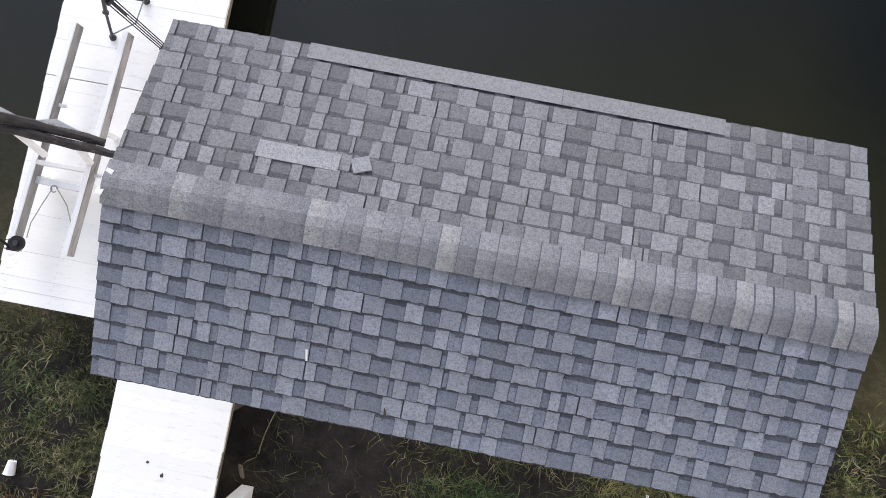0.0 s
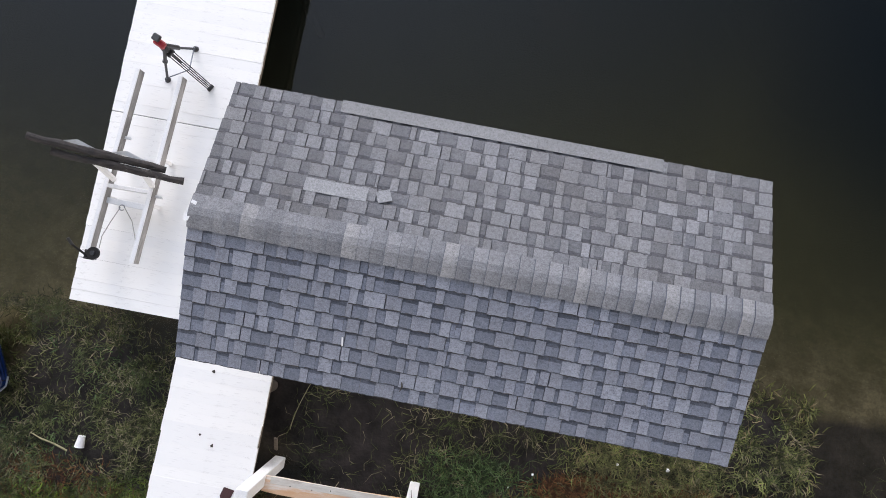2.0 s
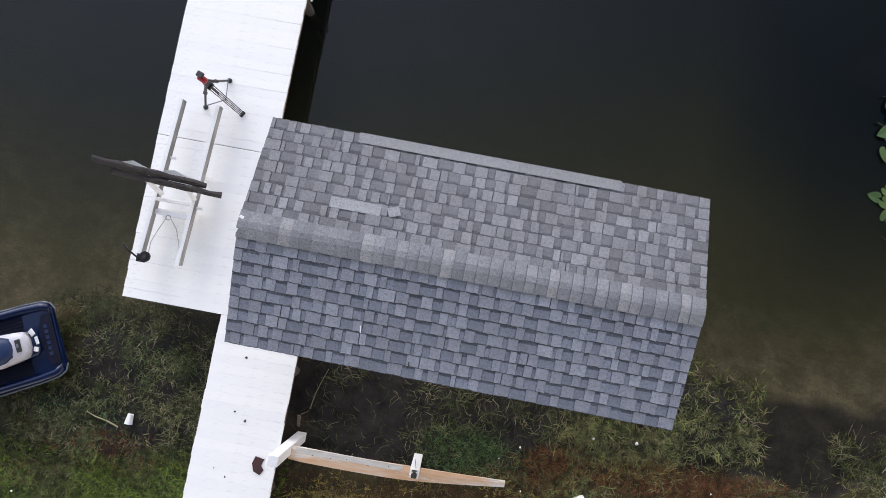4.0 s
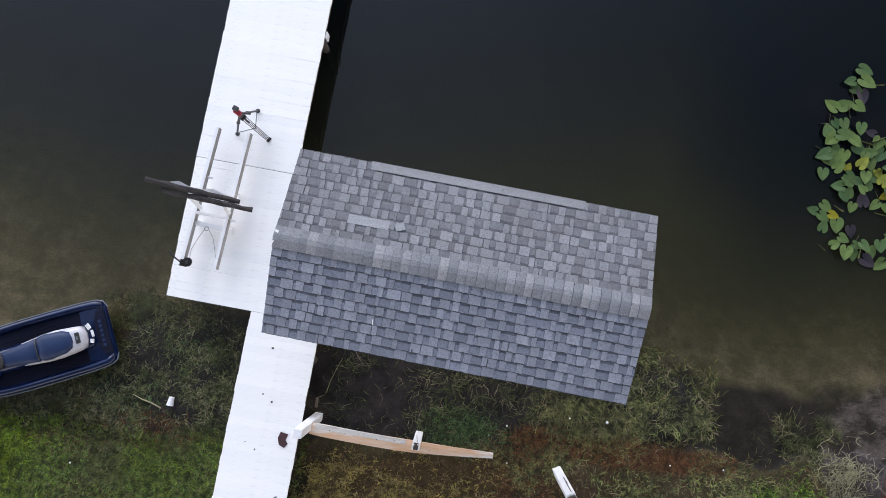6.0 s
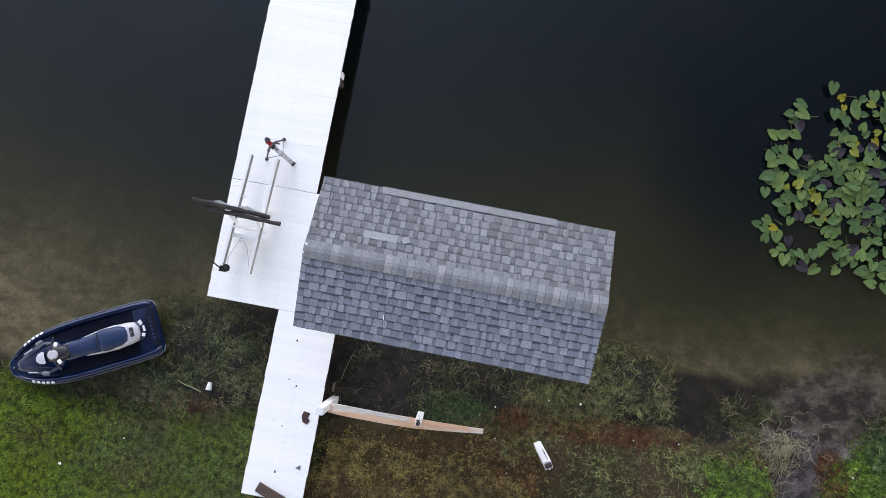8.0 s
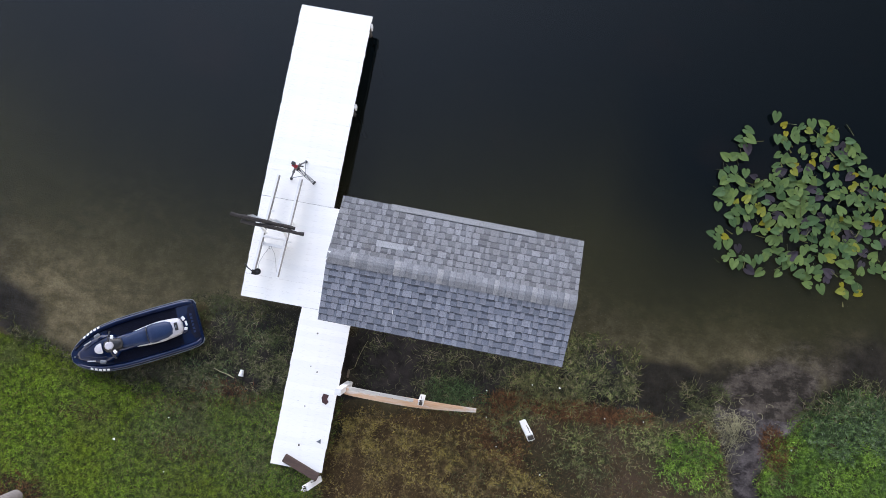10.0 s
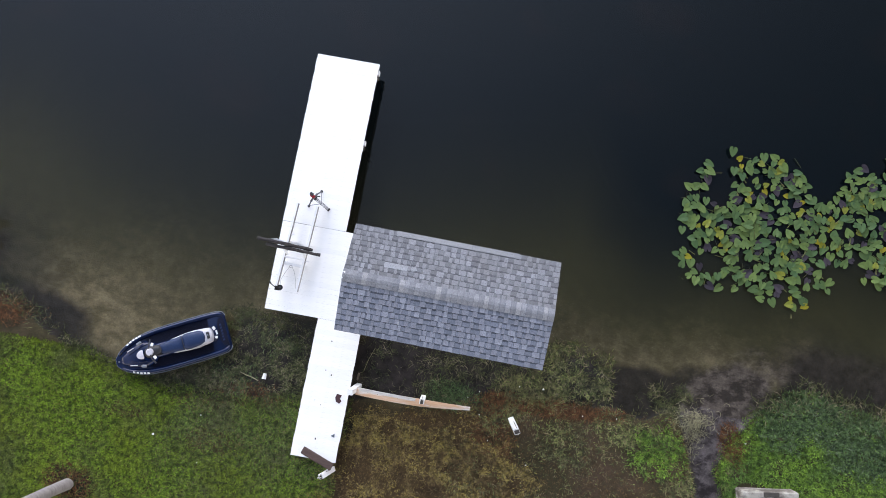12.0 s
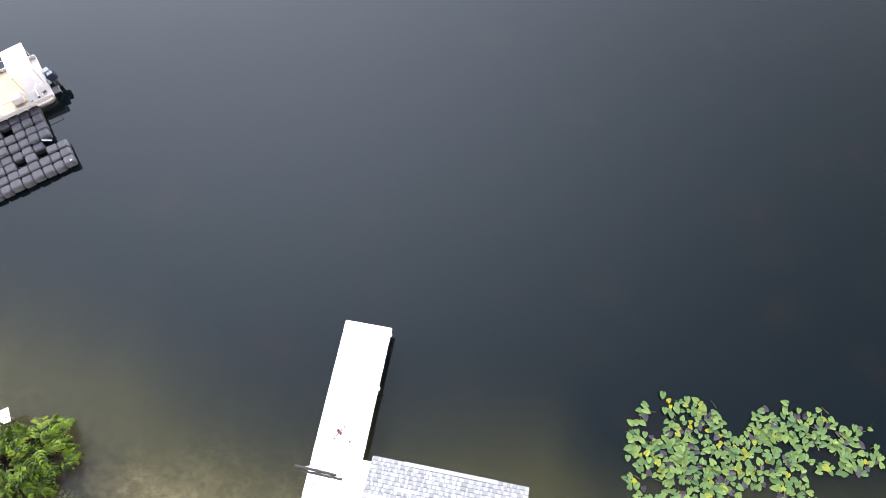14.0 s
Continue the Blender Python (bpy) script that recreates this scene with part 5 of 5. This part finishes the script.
# ---- lily pads ----
def lily_pads():
    rng = random.Random(31)

    def pad_mesh(n_out, length, width, curl, material):
        bm = bmesh.new()
        centre = bm.verts.new((0.06 * length, 0, -0.008))
        half = ((0.57, 0.0), (0.46, 0.14), (0.30, 0.30), (0.10, 0.43), (-0.10, 0.50), (-0.28, 0.48), (-0.42, 0.36), (-0.47, 0.20), (-0.40, 0.07))
        outline = [(x, -y) for x, y in half[:0:-1]] + list(half)
        ring = [bm.verts.new((length * x, width * y, curl * 0.4 * y * y + rng.uniform(-0.005, 0.005))) for x, y in outline]
        notch = bm.verts.new((-0.15 * length, 0, -0.004))
        for a, c in zip(ring, ring[1:]):
            bm.faces.new((centre, a, c))
        bm.faces.new((centre, ring[-1], notch)), bm.faces.new((centre, notch, ring[0]))
        bmesh.ops.recalc_face_normals(bm, faces=bm.faces)
        if sum(f.normal.z for f in bm.faces) < 0:
            bmesh.ops.reverse_faces(bm, faces=bm.faces)
        bmesh.ops.solidify(bm, geom=list(bm.faces), thickness=0.004)
        return bm

    kinds = []
    for material, label, n in ((M_PAD, "green heart-shaped water lily leaf floating on the lake", 4), (M_PAD_OLD, "faded purple-grey water lily leaf on the lake", 2), (M_PAD_YELLOW, "yellowing water lily leaf on the lake", 2)):
        shapes = []
        for i in range(n):
            ob = link("lily_pad", pad_mesh(16, rng.uniform(0.37, 0.42), rng.uniform(0.29, 0.335), rng.uniform(0.0, 0.3), material), material, smooth=False)
            tagged(ob, label, "lily pad", "lily pads on the lake")
            part("stalk", tube([(-0.03, 0, -0.004), (-0.06, 0.02, -0.10), (-0.12, 0.03, -0.30)], 0.006, 5), M_STALK, ob)
            shapes.append(ob)
        kinds.append(shapes)

    def inside(x, y):
        """Density of the patch of leaves."""
        def oval(cx, cy, rx, ry):
            return ((x - cx) / rx) ** 2 + ((y - cy) / ry) ** 2

        w = float(waves(np.array(x), np.array(y), 1.9, 17))
        dense = max(1.12 - oval(8.8, 4.36, 2.75, 2.22), 1.05 - oval(13.1, 5.80, 2.7, 1.28), 1.0 - oval(12.3, 4.3, 0.95, 1.45), 1.0 - oval(11.0, 4.9, 1.1, 0.9))
        hole = sum(max(0.0, 1.15 - oval(*h)) for h in ((10.25, 6.35, 0.50, 0.95), (13.5, 5.45, 0.65, 0.35), (11.35, 3.0, 0.40, 0.65), (7.3, 5.4, 0.35, 0.55), (7.4, 3.2, 0.35, 0.40), (12.1, 5.5, 0.35, 0.25), (13.9, 4.2, 0.7, 0.6)))
        return dense + 0.22 * w + 0.30 * float(waves(np.array(x), np.array(y), 4.6, 18)) - 1.6 * hole

    placed, used, rest = [], set(), []
    tries = 0
    while len(placed) < 560 and tries < 90000:
        tries += 1
        x, y = rng.uniform(5.9, 15.9), rng.uniform(2.3, 7.7)
        v = inside(x, y)
        if v < rng.uniform(0.02, 0.5):
            continue
        close = 0.125 if v > 0.55 else 0.16
        if any((x - a) ** 2 + (y - c) ** 2 < close ** 2 for a, c in placed):
            continue
        placed.append((x, y))
        roll = rng.random()
        shapes = kinds[0] if roll < 0.85 else kinds[1] if roll < 0.955 else kinds[2]
        src = rng.choice(shapes)
        raised = rng.random() < 0.55
        z = rng.uniform(0.03, 0.14) if raised and shapes is kinds[0] else rng.uniform(0.012, 0.03)
        tilt = 9 if raised else 3
        s = rng.uniform(0.52, 0.86) * (0.7 if shapes is kinds[2] else 1.0)
        m = pose(x, y, z, rng.uniform(-tilt, tilt), rng.uniform(-tilt, tilt), rng.gauss(-95, 100))
        if len(placed) > 300:
            rest.append((src, m, s))
        elif src not in used:
            used.add(src)
            src.matrix_world, src.scale = m, (s, s, s)
        else:
            copy_thing(src, m).scale = (s, s, s)
    # past three hundred the leaves are one mesh a colour
    for shapes in kinds:
        whole = bmesh.new()
        for src, m, s in rest:
            if src in shapes:
                leaf = src.data.copy()
                leaf.transform(m @ Matrix.Diagonal((s, s, s, 1)))
                whole.from_mesh(leaf)
                bpy.data.meshes.remove(leaf)
        tagged(link("lily_pads", whole, shapes[0].data.materials[0]), shapes[0]["label"].replace("leaf", "leaves"), "lily pads", kind="stuff")
    # loose stems lying among the leaves
    verts, faces = [], []
    for i in range(170):
        x, y = rng.choice(placed)
        a, l = rng.uniform(0, 6.28), rng.uniform(0.12, 0.35)
        p, d = np.array((x + rng.uniform(-0.2, 0.2), y + rng.uniform(-0.2, 0.2), 0.03)), np.array((math.cos(a), math.sin(a), 0.0))
        q = np.array((-d[1], d[0], 0)) * 0.006
        k = len(verts)
        verts += [p - q, p + d * l - q, p + d * l + q + (0, 0, 0.05), p + q]
        faces.append((k, k + 1, k + 2, k + 3))
    tagged(arrays("lily_stems", np.array(verts), np.array(faces), M_STALK), "thin pale lily stems among the leaves", "plant stems", kind="stuff")


lily_pads()


# ---- grass, weeds and vines ----
def blades(name, n, region, density, material, label, length, width, lift, seed, curl=0.4, float_up=False):
    """n bent blades scattered where density says."""
    r = np.random.RandomState(seed)
    x0, x1, y0, y1 = region
    x, y = r.uniform(x0, x1, n), r.uniform(y0, y1, n)
    keep = r.uniform(0, 1, n) < density(x, y)
    x, y = x[keep], y[keep]
    n = len(x)
    if n == 0:
        return
    z = height(x, y)
    if float_up:
        z = np.maximum(z, -0.03)
    size = r.uniform(*length, n)
    wide = r.uniform(*width, n)
    a = r.uniform(0, 2 * np.pi, n)
    up = r.uniform(*lift, n)
    d = np.stack([np.cos(a) * np.sqrt(1 - up ** 2), np.sin(a) * np.sqrt(1 - up ** 2), up], -1)
    bend = r.uniform(-curl, curl, n)[:, None] * np.stack([-np.sin(a), np.cos(a), np.zeros(n)], -1)
    droop = np.stack([np.zeros(n), np.zeros(n), -r.uniform(0.1, 0.5, n)], -1)
    p = np.stack([x, y, z - 0.01], -1)
    q = np.stack([-np.sin(a), np.cos(a), np.zeros(n)], -1) * wide[:, None]
    m = p + d * size[:, None] * 0.55
    t = p + (d + 0.6 * bend + 0.6 * droop * (up[:, None] + 0.1)) * size[:, None]
    verts = np.stack([p - q, p + q, m + q * 0.9, m - q * 0.9, t], 1).reshape(-1, 3)
    k = np.arange(n)[:, None] * 5
    faces = np.concatenate([k + np.array([[0, 1, 2]]), k + np.array([[0, 2, 3]]), k + np.array([[3, 2, 4]])])
    return tagged(arrays(name, verts, faces, material), label, "grass", kind="stuff")


def yard(x, y):
    return blob(x, y, 0.2, -4.4, 2.9, 2.1, 0.25)


def seams(x, y):
    """Thin growth along the joints of laid sods."""
    u, v = np.abs((x + 0.05 * waves(x, y, 2, 61)) / 0.62 % 1 - 0.5), np.abs((y + 0.05 * waves(x, y, 2, 62)) / 1.15 % 1 - 0.5)
    return 0.2 + 0.8 * smoothstep(0.0, 0.12, np.minimum(u, 1.6 * v))


def off_dock(x, y):
    return ((x < -3.50) | (x > -2.29) | (y < -4.28)) & ~((x < -2.3) & (y > -0.45))


def under_palm(x, y):
    return blob(x, y, -9.6, -6.3, 0.7, 0.5)


def tufts(x, y, f, seed, low=0.06, mean=0.42):
    return np.clip(mean + 0.95 * waves(x, y, f, seed), low, 1)


def bare(x, y):
    """Worn brown patches in the lawn."""
    return np.clip(blob(x, y, -8.5, -4.1, 0.7, 0.25) + blob(x, y, -5.9, -4.5, 0.9, 0.4) + 0.7 * blob(x, y, -6.6, -3.5, 0.8, 0.25), 0, 1)


blades("thatch", 50000, (-11, -4, -5.6, -3.2), lambda x, y: (0.06 + 0.7 * bare(x, y)) * smoothstep(-0.05, 0.1, inland(x, y)) * off_dock(x, y), M_BROWN, "brown dead thatch in the worn lawn", (0.05, 0.15), (0.004, 0.007), (0.02, 0.35), 23)
def lawn(x, y):
    return smoothstep(-0.22, -0.05, inland(x, y)) * off_dock(x, y) * (1 - yard(x, y)) * (1 - 0.9 * under_palm(x, y)) * np.clip(0.85 - 0.25 * waves(x, y, 1.3, 41), 0.35, 1) * tufts(x, y, 22.0, 42, 0.45, 0.8) * (1 - 0.55 * bare(x, y))


def worn_part(x, y):
    """The lawn is trodden and duller near the dock."""
    return smoothstep(-8.3, -6.3, x + 0.5 * waves(x, y, 2.0, 66)) * (1 - 0.7 * smoothstep(-4.3, -5.6, y)) * 0.85


blades("lawn", 520000, (-13.5, -2.2, -8.5, -2.6), lambda x, y: lawn(x, y) * (1 - worn_part(x, y)), M_GRASS, "short bright green lawn with bare patches", (0.05, 0.13), (0.005, 0.010), (0.15, 0.75), 1)
blades("lawn", 420000, (-9.5, -2.2, -8.5, -2.6), lambda x, y: lawn(x, y) * worn_part(x, y), M_GRASS_WORN, "short trodden dull green lawn beside the dock", (0.05, 0.13), (0.004, 0.009), (0.1, 0.7), 24)
blades("lawn", 110000, (-20, -12, -9, 0.2), lambda x, y: smoothstep(0.9, 1.3, inland(x, y)) * (x < -13), M_GRASS, "bright green lawn on the far bank", (0.07, 0.16), (0.005, 0.009), (0.25, 0.8), 2)
blades("mossy_turf", 620000, (-3.8, 3.6, -7.5, -2.0), lambda x, y: smoothstep(0.05, 0.4, inland(x, y)) * off_dock(x, y) * np.clip(1.7 * yard(x, y), 0, 1) * np.clip(0.45 + 0.55 * waves(x, y, 2.0, 43), 0.1, 1) * tufts(x, y, 6.5, 54, 0.05, 0.5) * tufts(x, y, 22, 63, 0.3, 0.75) * seams(x, y),
       M_MOSS, "yellow-brown mossy turf", (0.05, 0.13), (0.005, 0.010), (0.1, 0.55), 3)
blades("thatch", 120000, (-3.8, 3.8, -7.5, -2.0), lambda x, y: smoothstep(0.0, 0.3, inland(x, y)) * off_dock(x, y) * np.clip(1.7 * yard(x, y), 0, 1) * np.clip(0.65 + 0.5 * waves(x, y, 4.0, 58), 0.15, 1),
       M_BROWN, "brown dead thatch between the moss", (0.05, 0.15), (0.003, 0.006), (0.02, 0.3), 21)
blades("thatch", 90000, (1.0, 8.4, -8, -1.4), lambda x, y: smoothstep(0.0, 0.3, inland(x, y)) * (1 - yard(x, y)) * (1 - creek(x, y)) * np.clip(0.6 + 0.6 * waves(x, y, 2.0, 59), 0.1, 1),
       M_BROWN, "brown dead thatch under the shore grass", (0.05, 0.16), (0.003, 0.006), (0.02, 0.3), 22)
blades("shore_grass", 300000, (0.5, 8.6, -8, -1.1), lambda x, y: smoothstep(-0.2, 0.15, inland(x, y)) * (1 - 0.85 * yard(x, y)) * (1 - creek(x, y)) * np.clip(0.42 + 0.75 * waves(x, y, 1.9, 44), 0.06, 1) * tufts(x, y, 7, 67, 0.1, 0.5) * tufts(x, y, 20, 53, 0.2, 0.6),
       M_MIXED, "rough mixed green and brown shore grass", (0.06, 0.18), (0.005, 0.010), (0.1, 0.6), 4)
blades("lush_weeds", 60000, (4.6, 8.0, -6, -1.4), lambda x, y: smoothstep(0.1, 0.6, inland(x, y)) * (1 - creek(x, y)) * blob(x, y, 6.55, -2.45, 0.75, 0.62, 0.5, -35) * tufts(x, y, 9, 68, 0.15, 0.6), M_LUSH, "bright green weeds beside the creek", (0.06, 0.16), (0.006, 0.011), (0.2, 0.8), 5)
block = lambda x, y: 1 - ((np.abs(x - 9.62) < 0.78) & (np.abs(y + 3.33) < 0.55))
shady = lambda x, y: np.clip(blob(x, y, 10.4, -0.75, 1.2, 0.75, 0.3, 15) + blob(x, y, 12.2, -1.2, 1.2, 0.9, 0.3), 0, 1)
blades("lush_weeds", 330000, (8.0, 15, -5.5, 0.8), lambda x, y: np.clip(0.75 + 0.4 * waves(x, y, 4.5, 51), 0.3, 1) * tufts(x, y, 16, 60, 0.35, 0.75) * smoothstep(-0.1, 0.3, inland(x, y)) * (1 - creek(x, y)) * block(x, y) * (1 - 0.9 * shady(x, y)), M_LUSH, "dense lush green weeds on the bank", (0.05, 0.14), (0.006, 0.012), (0.15, 0.9), 6)
blades("lush_weeds", 90000, (8.8, 15, -2.6, 0.9), lambda x, y: shady(x, y) * smoothstep(-0.35, 0.2, inland(x, y)) * (1 - creek(x, y)) * tufts(x, y, 11, 69, 0.15, 0.55), M_DARK_WEED, "dark bluish green weeds at the water's edge", (0.08, 0.22), (0.008, 0.016), (0.15, 0.8), 25)
weed_w = lambda x, y: np.clip(blob(x, y, -5.2, -1.9, 1.6, 1.25, 0.3) + 0.7 * blob(x, y, -6.6, -2.9, 1.4, 0.5), 0, 1) * off_dock(x, y) * np.clip(0.6 + 0.55 * waves(x, y, 2.4, 45), 0.15, 1) * tufts(x, y, 9.0, 55, 0.05, 0.5)
blades("water_weed", 110000, (-8.4, -3.4, -3.7, -0.4), weed_w, M_WATERWEED, "olive weeds standing in the muddy shallows", (0.06, 0.20), (0.004, 0.008), (0.1, 0.6), 7, 0.9, True)
blades("lush_weeds", 13000, (-7.4, -3.4, -3.2, -0.9), lambda x, y: np.clip(0.9 * blob(x, y, -5.75, -2.25, 0.75, 0.5) + 0.6 * blob(x, y, -5.0, -1.35, 0.6, 0.4), 0, 1) * off_dock(x, y) * tufts(x, y, 6.0, 70, 0.02, 0.3) * tufts(x, y, 17.0, 75, 0.1, 0.6), M_DARK_WEED, "green tufts among the weeds in the shallows", (0.06, 0.18), (0.005, 0.009), (0.15, 0.7), 26, 0.8, True)


def weed_e(x, y):
    """A ragged bed of weeds with a straight outer side off the corner of the roof."""
    w = waves(x, y, 3.2, 74)
    bed = smoothstep(2.8, 3.2, x + 0.1 * w) * (1 - smoothstep(4.9, 5.3, x + 0.16 * w)) * smoothstep(-1.75, -1.35, y + 0.1 * w) * (1 - smoothstep(-0.25, 0.05, y - 0.09 * (x - 3.2) + 0.14 * w))
    return bed * tufts(x, y, 10.0, 56, 0.04, 0.42) * tufts(x, y, 4.0, 64, 0.15, 0.6)


blades("water_weed", 26000, (2.6, 5.8, -1.9, 0.3), weed_e, M_WATERWEED, "olive weeds standing in the shallows", (0.08, 0.22), (0.005, 0.009), (0.1, 0.5), 8, 0.9, True)
blades("water_weed", 16000, (2.6, 5.8, -1.9, 0.3), weed_e, M_MIXED, "dark green weeds standing in the shallows", (0.08, 0.22), (0.005, 0.010), (0.1, 0.6), 27, 0.9, True)
blades("water_weed", 9000, (5.6, 7.6, -1.9, -0.3), lambda x, y: 0.7 * blob(x, y, 6.7, -0.95, 0.75, 0.42, 0.3) * tufts(x, y, 6, 72, 0.05, 0.35), M_WATERWEED, "olive weeds standing in the shallows", (0.12, 0.34), (0.003, 0.006), (0.1, 0.5), 9, 0.9, True)
blades("water_weed", 9000, (-15.5, -10, -3.2, -0.6), lambda x, y: smoothstep(-0.45, 0.0, inland(x, y)) * (1 - smoothstep(0.05, 0.25, inland(x, y))) * (1 - 0.8 * smoothstep(-12.2, -11.4, x)), M_WATERWEED, "grey-green weeds at the waterline", (0.12, 0.34), (0.004, 0.008), (0.1, 0.6), 10, 0.9, True)
blades("water_weed", 9000, (9.0, 18, -1, 1.2), lambda x, y: smoothstep(-0.5, 0.0, inland(x, y)) * (1 - smoothstep(0.2, 0.6, inland(x, y))), M_WATERWEED, "grey-green weeds at the waterline", (0.15, 0.4), (0.005, 0.009), (0.1, 0.6), 11, 0.9, True)
blades("mud_weed", 22000, (-2.2, 3.0, -2.6, -0.3), lambda x, y: np.clip(0.10 + 0.4 * waves(x, y, 2.0, 46) + 0.5 * blob(x, y, 0.6, -0.95, 2.6, 0.42), 0.02, 0.8) * tufts(x, y, 13, 57, 0.03, 0.4), M_WATERWEED, "sparse dark weeds on the mud", (0.10, 0.32), (0.003, 0.005), (0.05, 0.4), 12, 0.9, True)
blades("water_weed", 9000, (-11.0, -7.0, -3.8, -2.3), lambda x, y: smoothstep(-0.30, -0.1, inland(x, y)) * (1 - smoothstep(0.0, 0.25, inland(x, y))), M_WATERWEED, "dark weeds along the lawn's edge", (0.08, 0.24), (0.004, 0.008), (0.1, 0.6), 20, 0.9, True)
blades("mud_weed", 5000, (-0.2, 1.9, -2.6, -1.6), lambda x, y: blob(x, y, 0.55, -1.95, 0.75, 0.35) * np.clip(0.5 + 0.6 * waves(x, y, 5, 52), 0.05, 1), M_DARK_WEED, "green clump of weeds on the mud", (0.12, 0.32), (0.003, 0.006), (0.15, 0.6), 13, 0.8, True)
blades("mud_weed", 9000, (1.6, 4.2, -2.2, -0.9), lambda x, y: 0.6 * blob(x, y, 2.9, -1.45, 1.0, 0.4), M_MIXED, "green weeds on the muddy bank", (0.12, 0.3), (0.003, 0.006), (0.1, 0.5), 14, 0.8, True)
blades("rust_weed", 70000, (0.8, 6.2, -3.4, -1.2), lambda x, y: np.clip(blob(x, y, 3.5, -1.82, 1.9, 0.24, 0.4, 3) * tufts(x, y, 6, 61, 0.15, 0.7) + 0.7 * blob(x, y, 1.95, -2.0, 0.45, 0.35) + 0.3 * blob(x, y, 1.9, -2.9, 0.6, 0.6) + 0.6 * blob(x, y, 6.6, -1.7, 0.35, 0.22), 0, 1), M_RUST, "rust-brown dead weeds along the bank", (0.06, 0.2), (0.003, 0.006), (0.05, 0.4), 15)
blades("rust_weed", 8000, (-7, -3.4, -3.8, -2.5), lambda x, y: 0.7 * blob(x, y, -5.3, -3.05, 1.2, 0.32) * off_dock(x, y), M_RUST, "rust-brown dead weeds along the bank", (0.06, 0.2), (0.003, 0.006), (0.05, 0.4), 16)
blades("rust_weed", 9000, (-15.5, -11.5, -3.0, -1.2), lambda x, y: blob(x, y, -13.5, -1.95, 1.4, 0.45), M_RUST, "rust-brown dead weeds along the bank", (0.08, 0.22), (0.005, 0.009), (0.05, 0.5), 17)
blades("rust_weed", 14000, (8.0, 9.6, -3.2, -1.0), lambda x, y: 0.9 * blob(x, y, 8.62, -1.85, 0.28, 0.55, 0.4, 20), M_RUST, "orange-brown dead weeds beside the creek", (0.08, 0.2), (0.004, 0.008), (0.1, 0.6), 18)
blades("dead_grass", 3500, (-10.6, -8.8, -7, -5.6), lambda x, y: under_palm(x, y), M_RUST, "dry brown grass round the palm", (0.06, 0.2), (0.004, 0.007), (0.05, 0.4), 19)


def dead_vines():
    rng = random.Random(77)
    b = base("dead_vine", pose(7.38, -1.50, 0.03), "tangle of pale dead vines lying on the mud", "vine", kind="stuff")
    bms = []
    for i in range(410):
        cx, cy = rng.gauss(0.12, 0.24), rng.gauss(0.08, 0.15)
        if i > 185:
            cx, cy = rng.gauss(-0.05, 0.34), rng.gauss(-0.22, 0.17)
        if i > 300:
            cx, cy = rng.gauss(-0.12, 0.22), rng.gauss(-0.62, 0.22)
        if i > 392:
            cx, cy = rng.uniform(-0.5, 1.9), rng.uniform(-0.3, 0.9)
        a, turn, pts = rng.uniform(0, 6.28), rng.uniform(-0.4, 0.4), []
        p = Vector((cx, cy, rng.uniform(0.02, 0.16)))
        for k in range(10):
            pts.append(p.copy())
            p = p + Vector((math.cos(a), math.sin(a), rng.uniform(-0.15, 0.15))) * 0.030
            p.z = max(p.z, 0.015)
            a += turn + rng.uniform(-0.6, 0.6)
        bms.append(tube(pts, rng.uniform(0.0022, 0.0050), 4))
    whole = bmesh.new()
    for bm in bms:
        me = bpy.data.meshes.new("tmp")
        bm.to_mesh(me)
        bm.free()
        whole.from_mesh(me)
        bpy.data.meshes.remove(me)
    part("stems", whole, M_STRAW, b)


dead_vines()
shingles()


# ---- bits lying on the roof ----
def on_roof(x, y):
    return Z_R - abs(y - Y_R) * (Z_R - Z_E) / (Y_R - Y_S) + 0.026


tagged(link("dead_twig", tube([(-0.47, -0.43, on_roof(-0.47, -0.43)), (-0.46, -0.47, on_roof(0, -0.47) + 0.006), (-0.475, -0.52, on_roof(0, -0.52))], [0.004, 0.009, 0.004], 6), M_PILE), "dark dead twig lying on the shingles", "twig")
tagged(link("paint_chip", along((-1.07, -0.12, on_roof(0, -0.12)), (-1.06, -0.20, on_roof(0, -0.20)), (0.014, 0.004), 0.001), M_PAPER), "small white chip lying on the shingles", "chip")
tagged(link("torn_flashing", along((-2.60, 0.66, on_roof(0, 0.66) + 0.02), (-2.55, 0.84, on_roof(0, 0.84) + 0.03), (0.05, 0.006), 0.001), M_PAPER), "torn pale flashing at the gable end", "flashing")
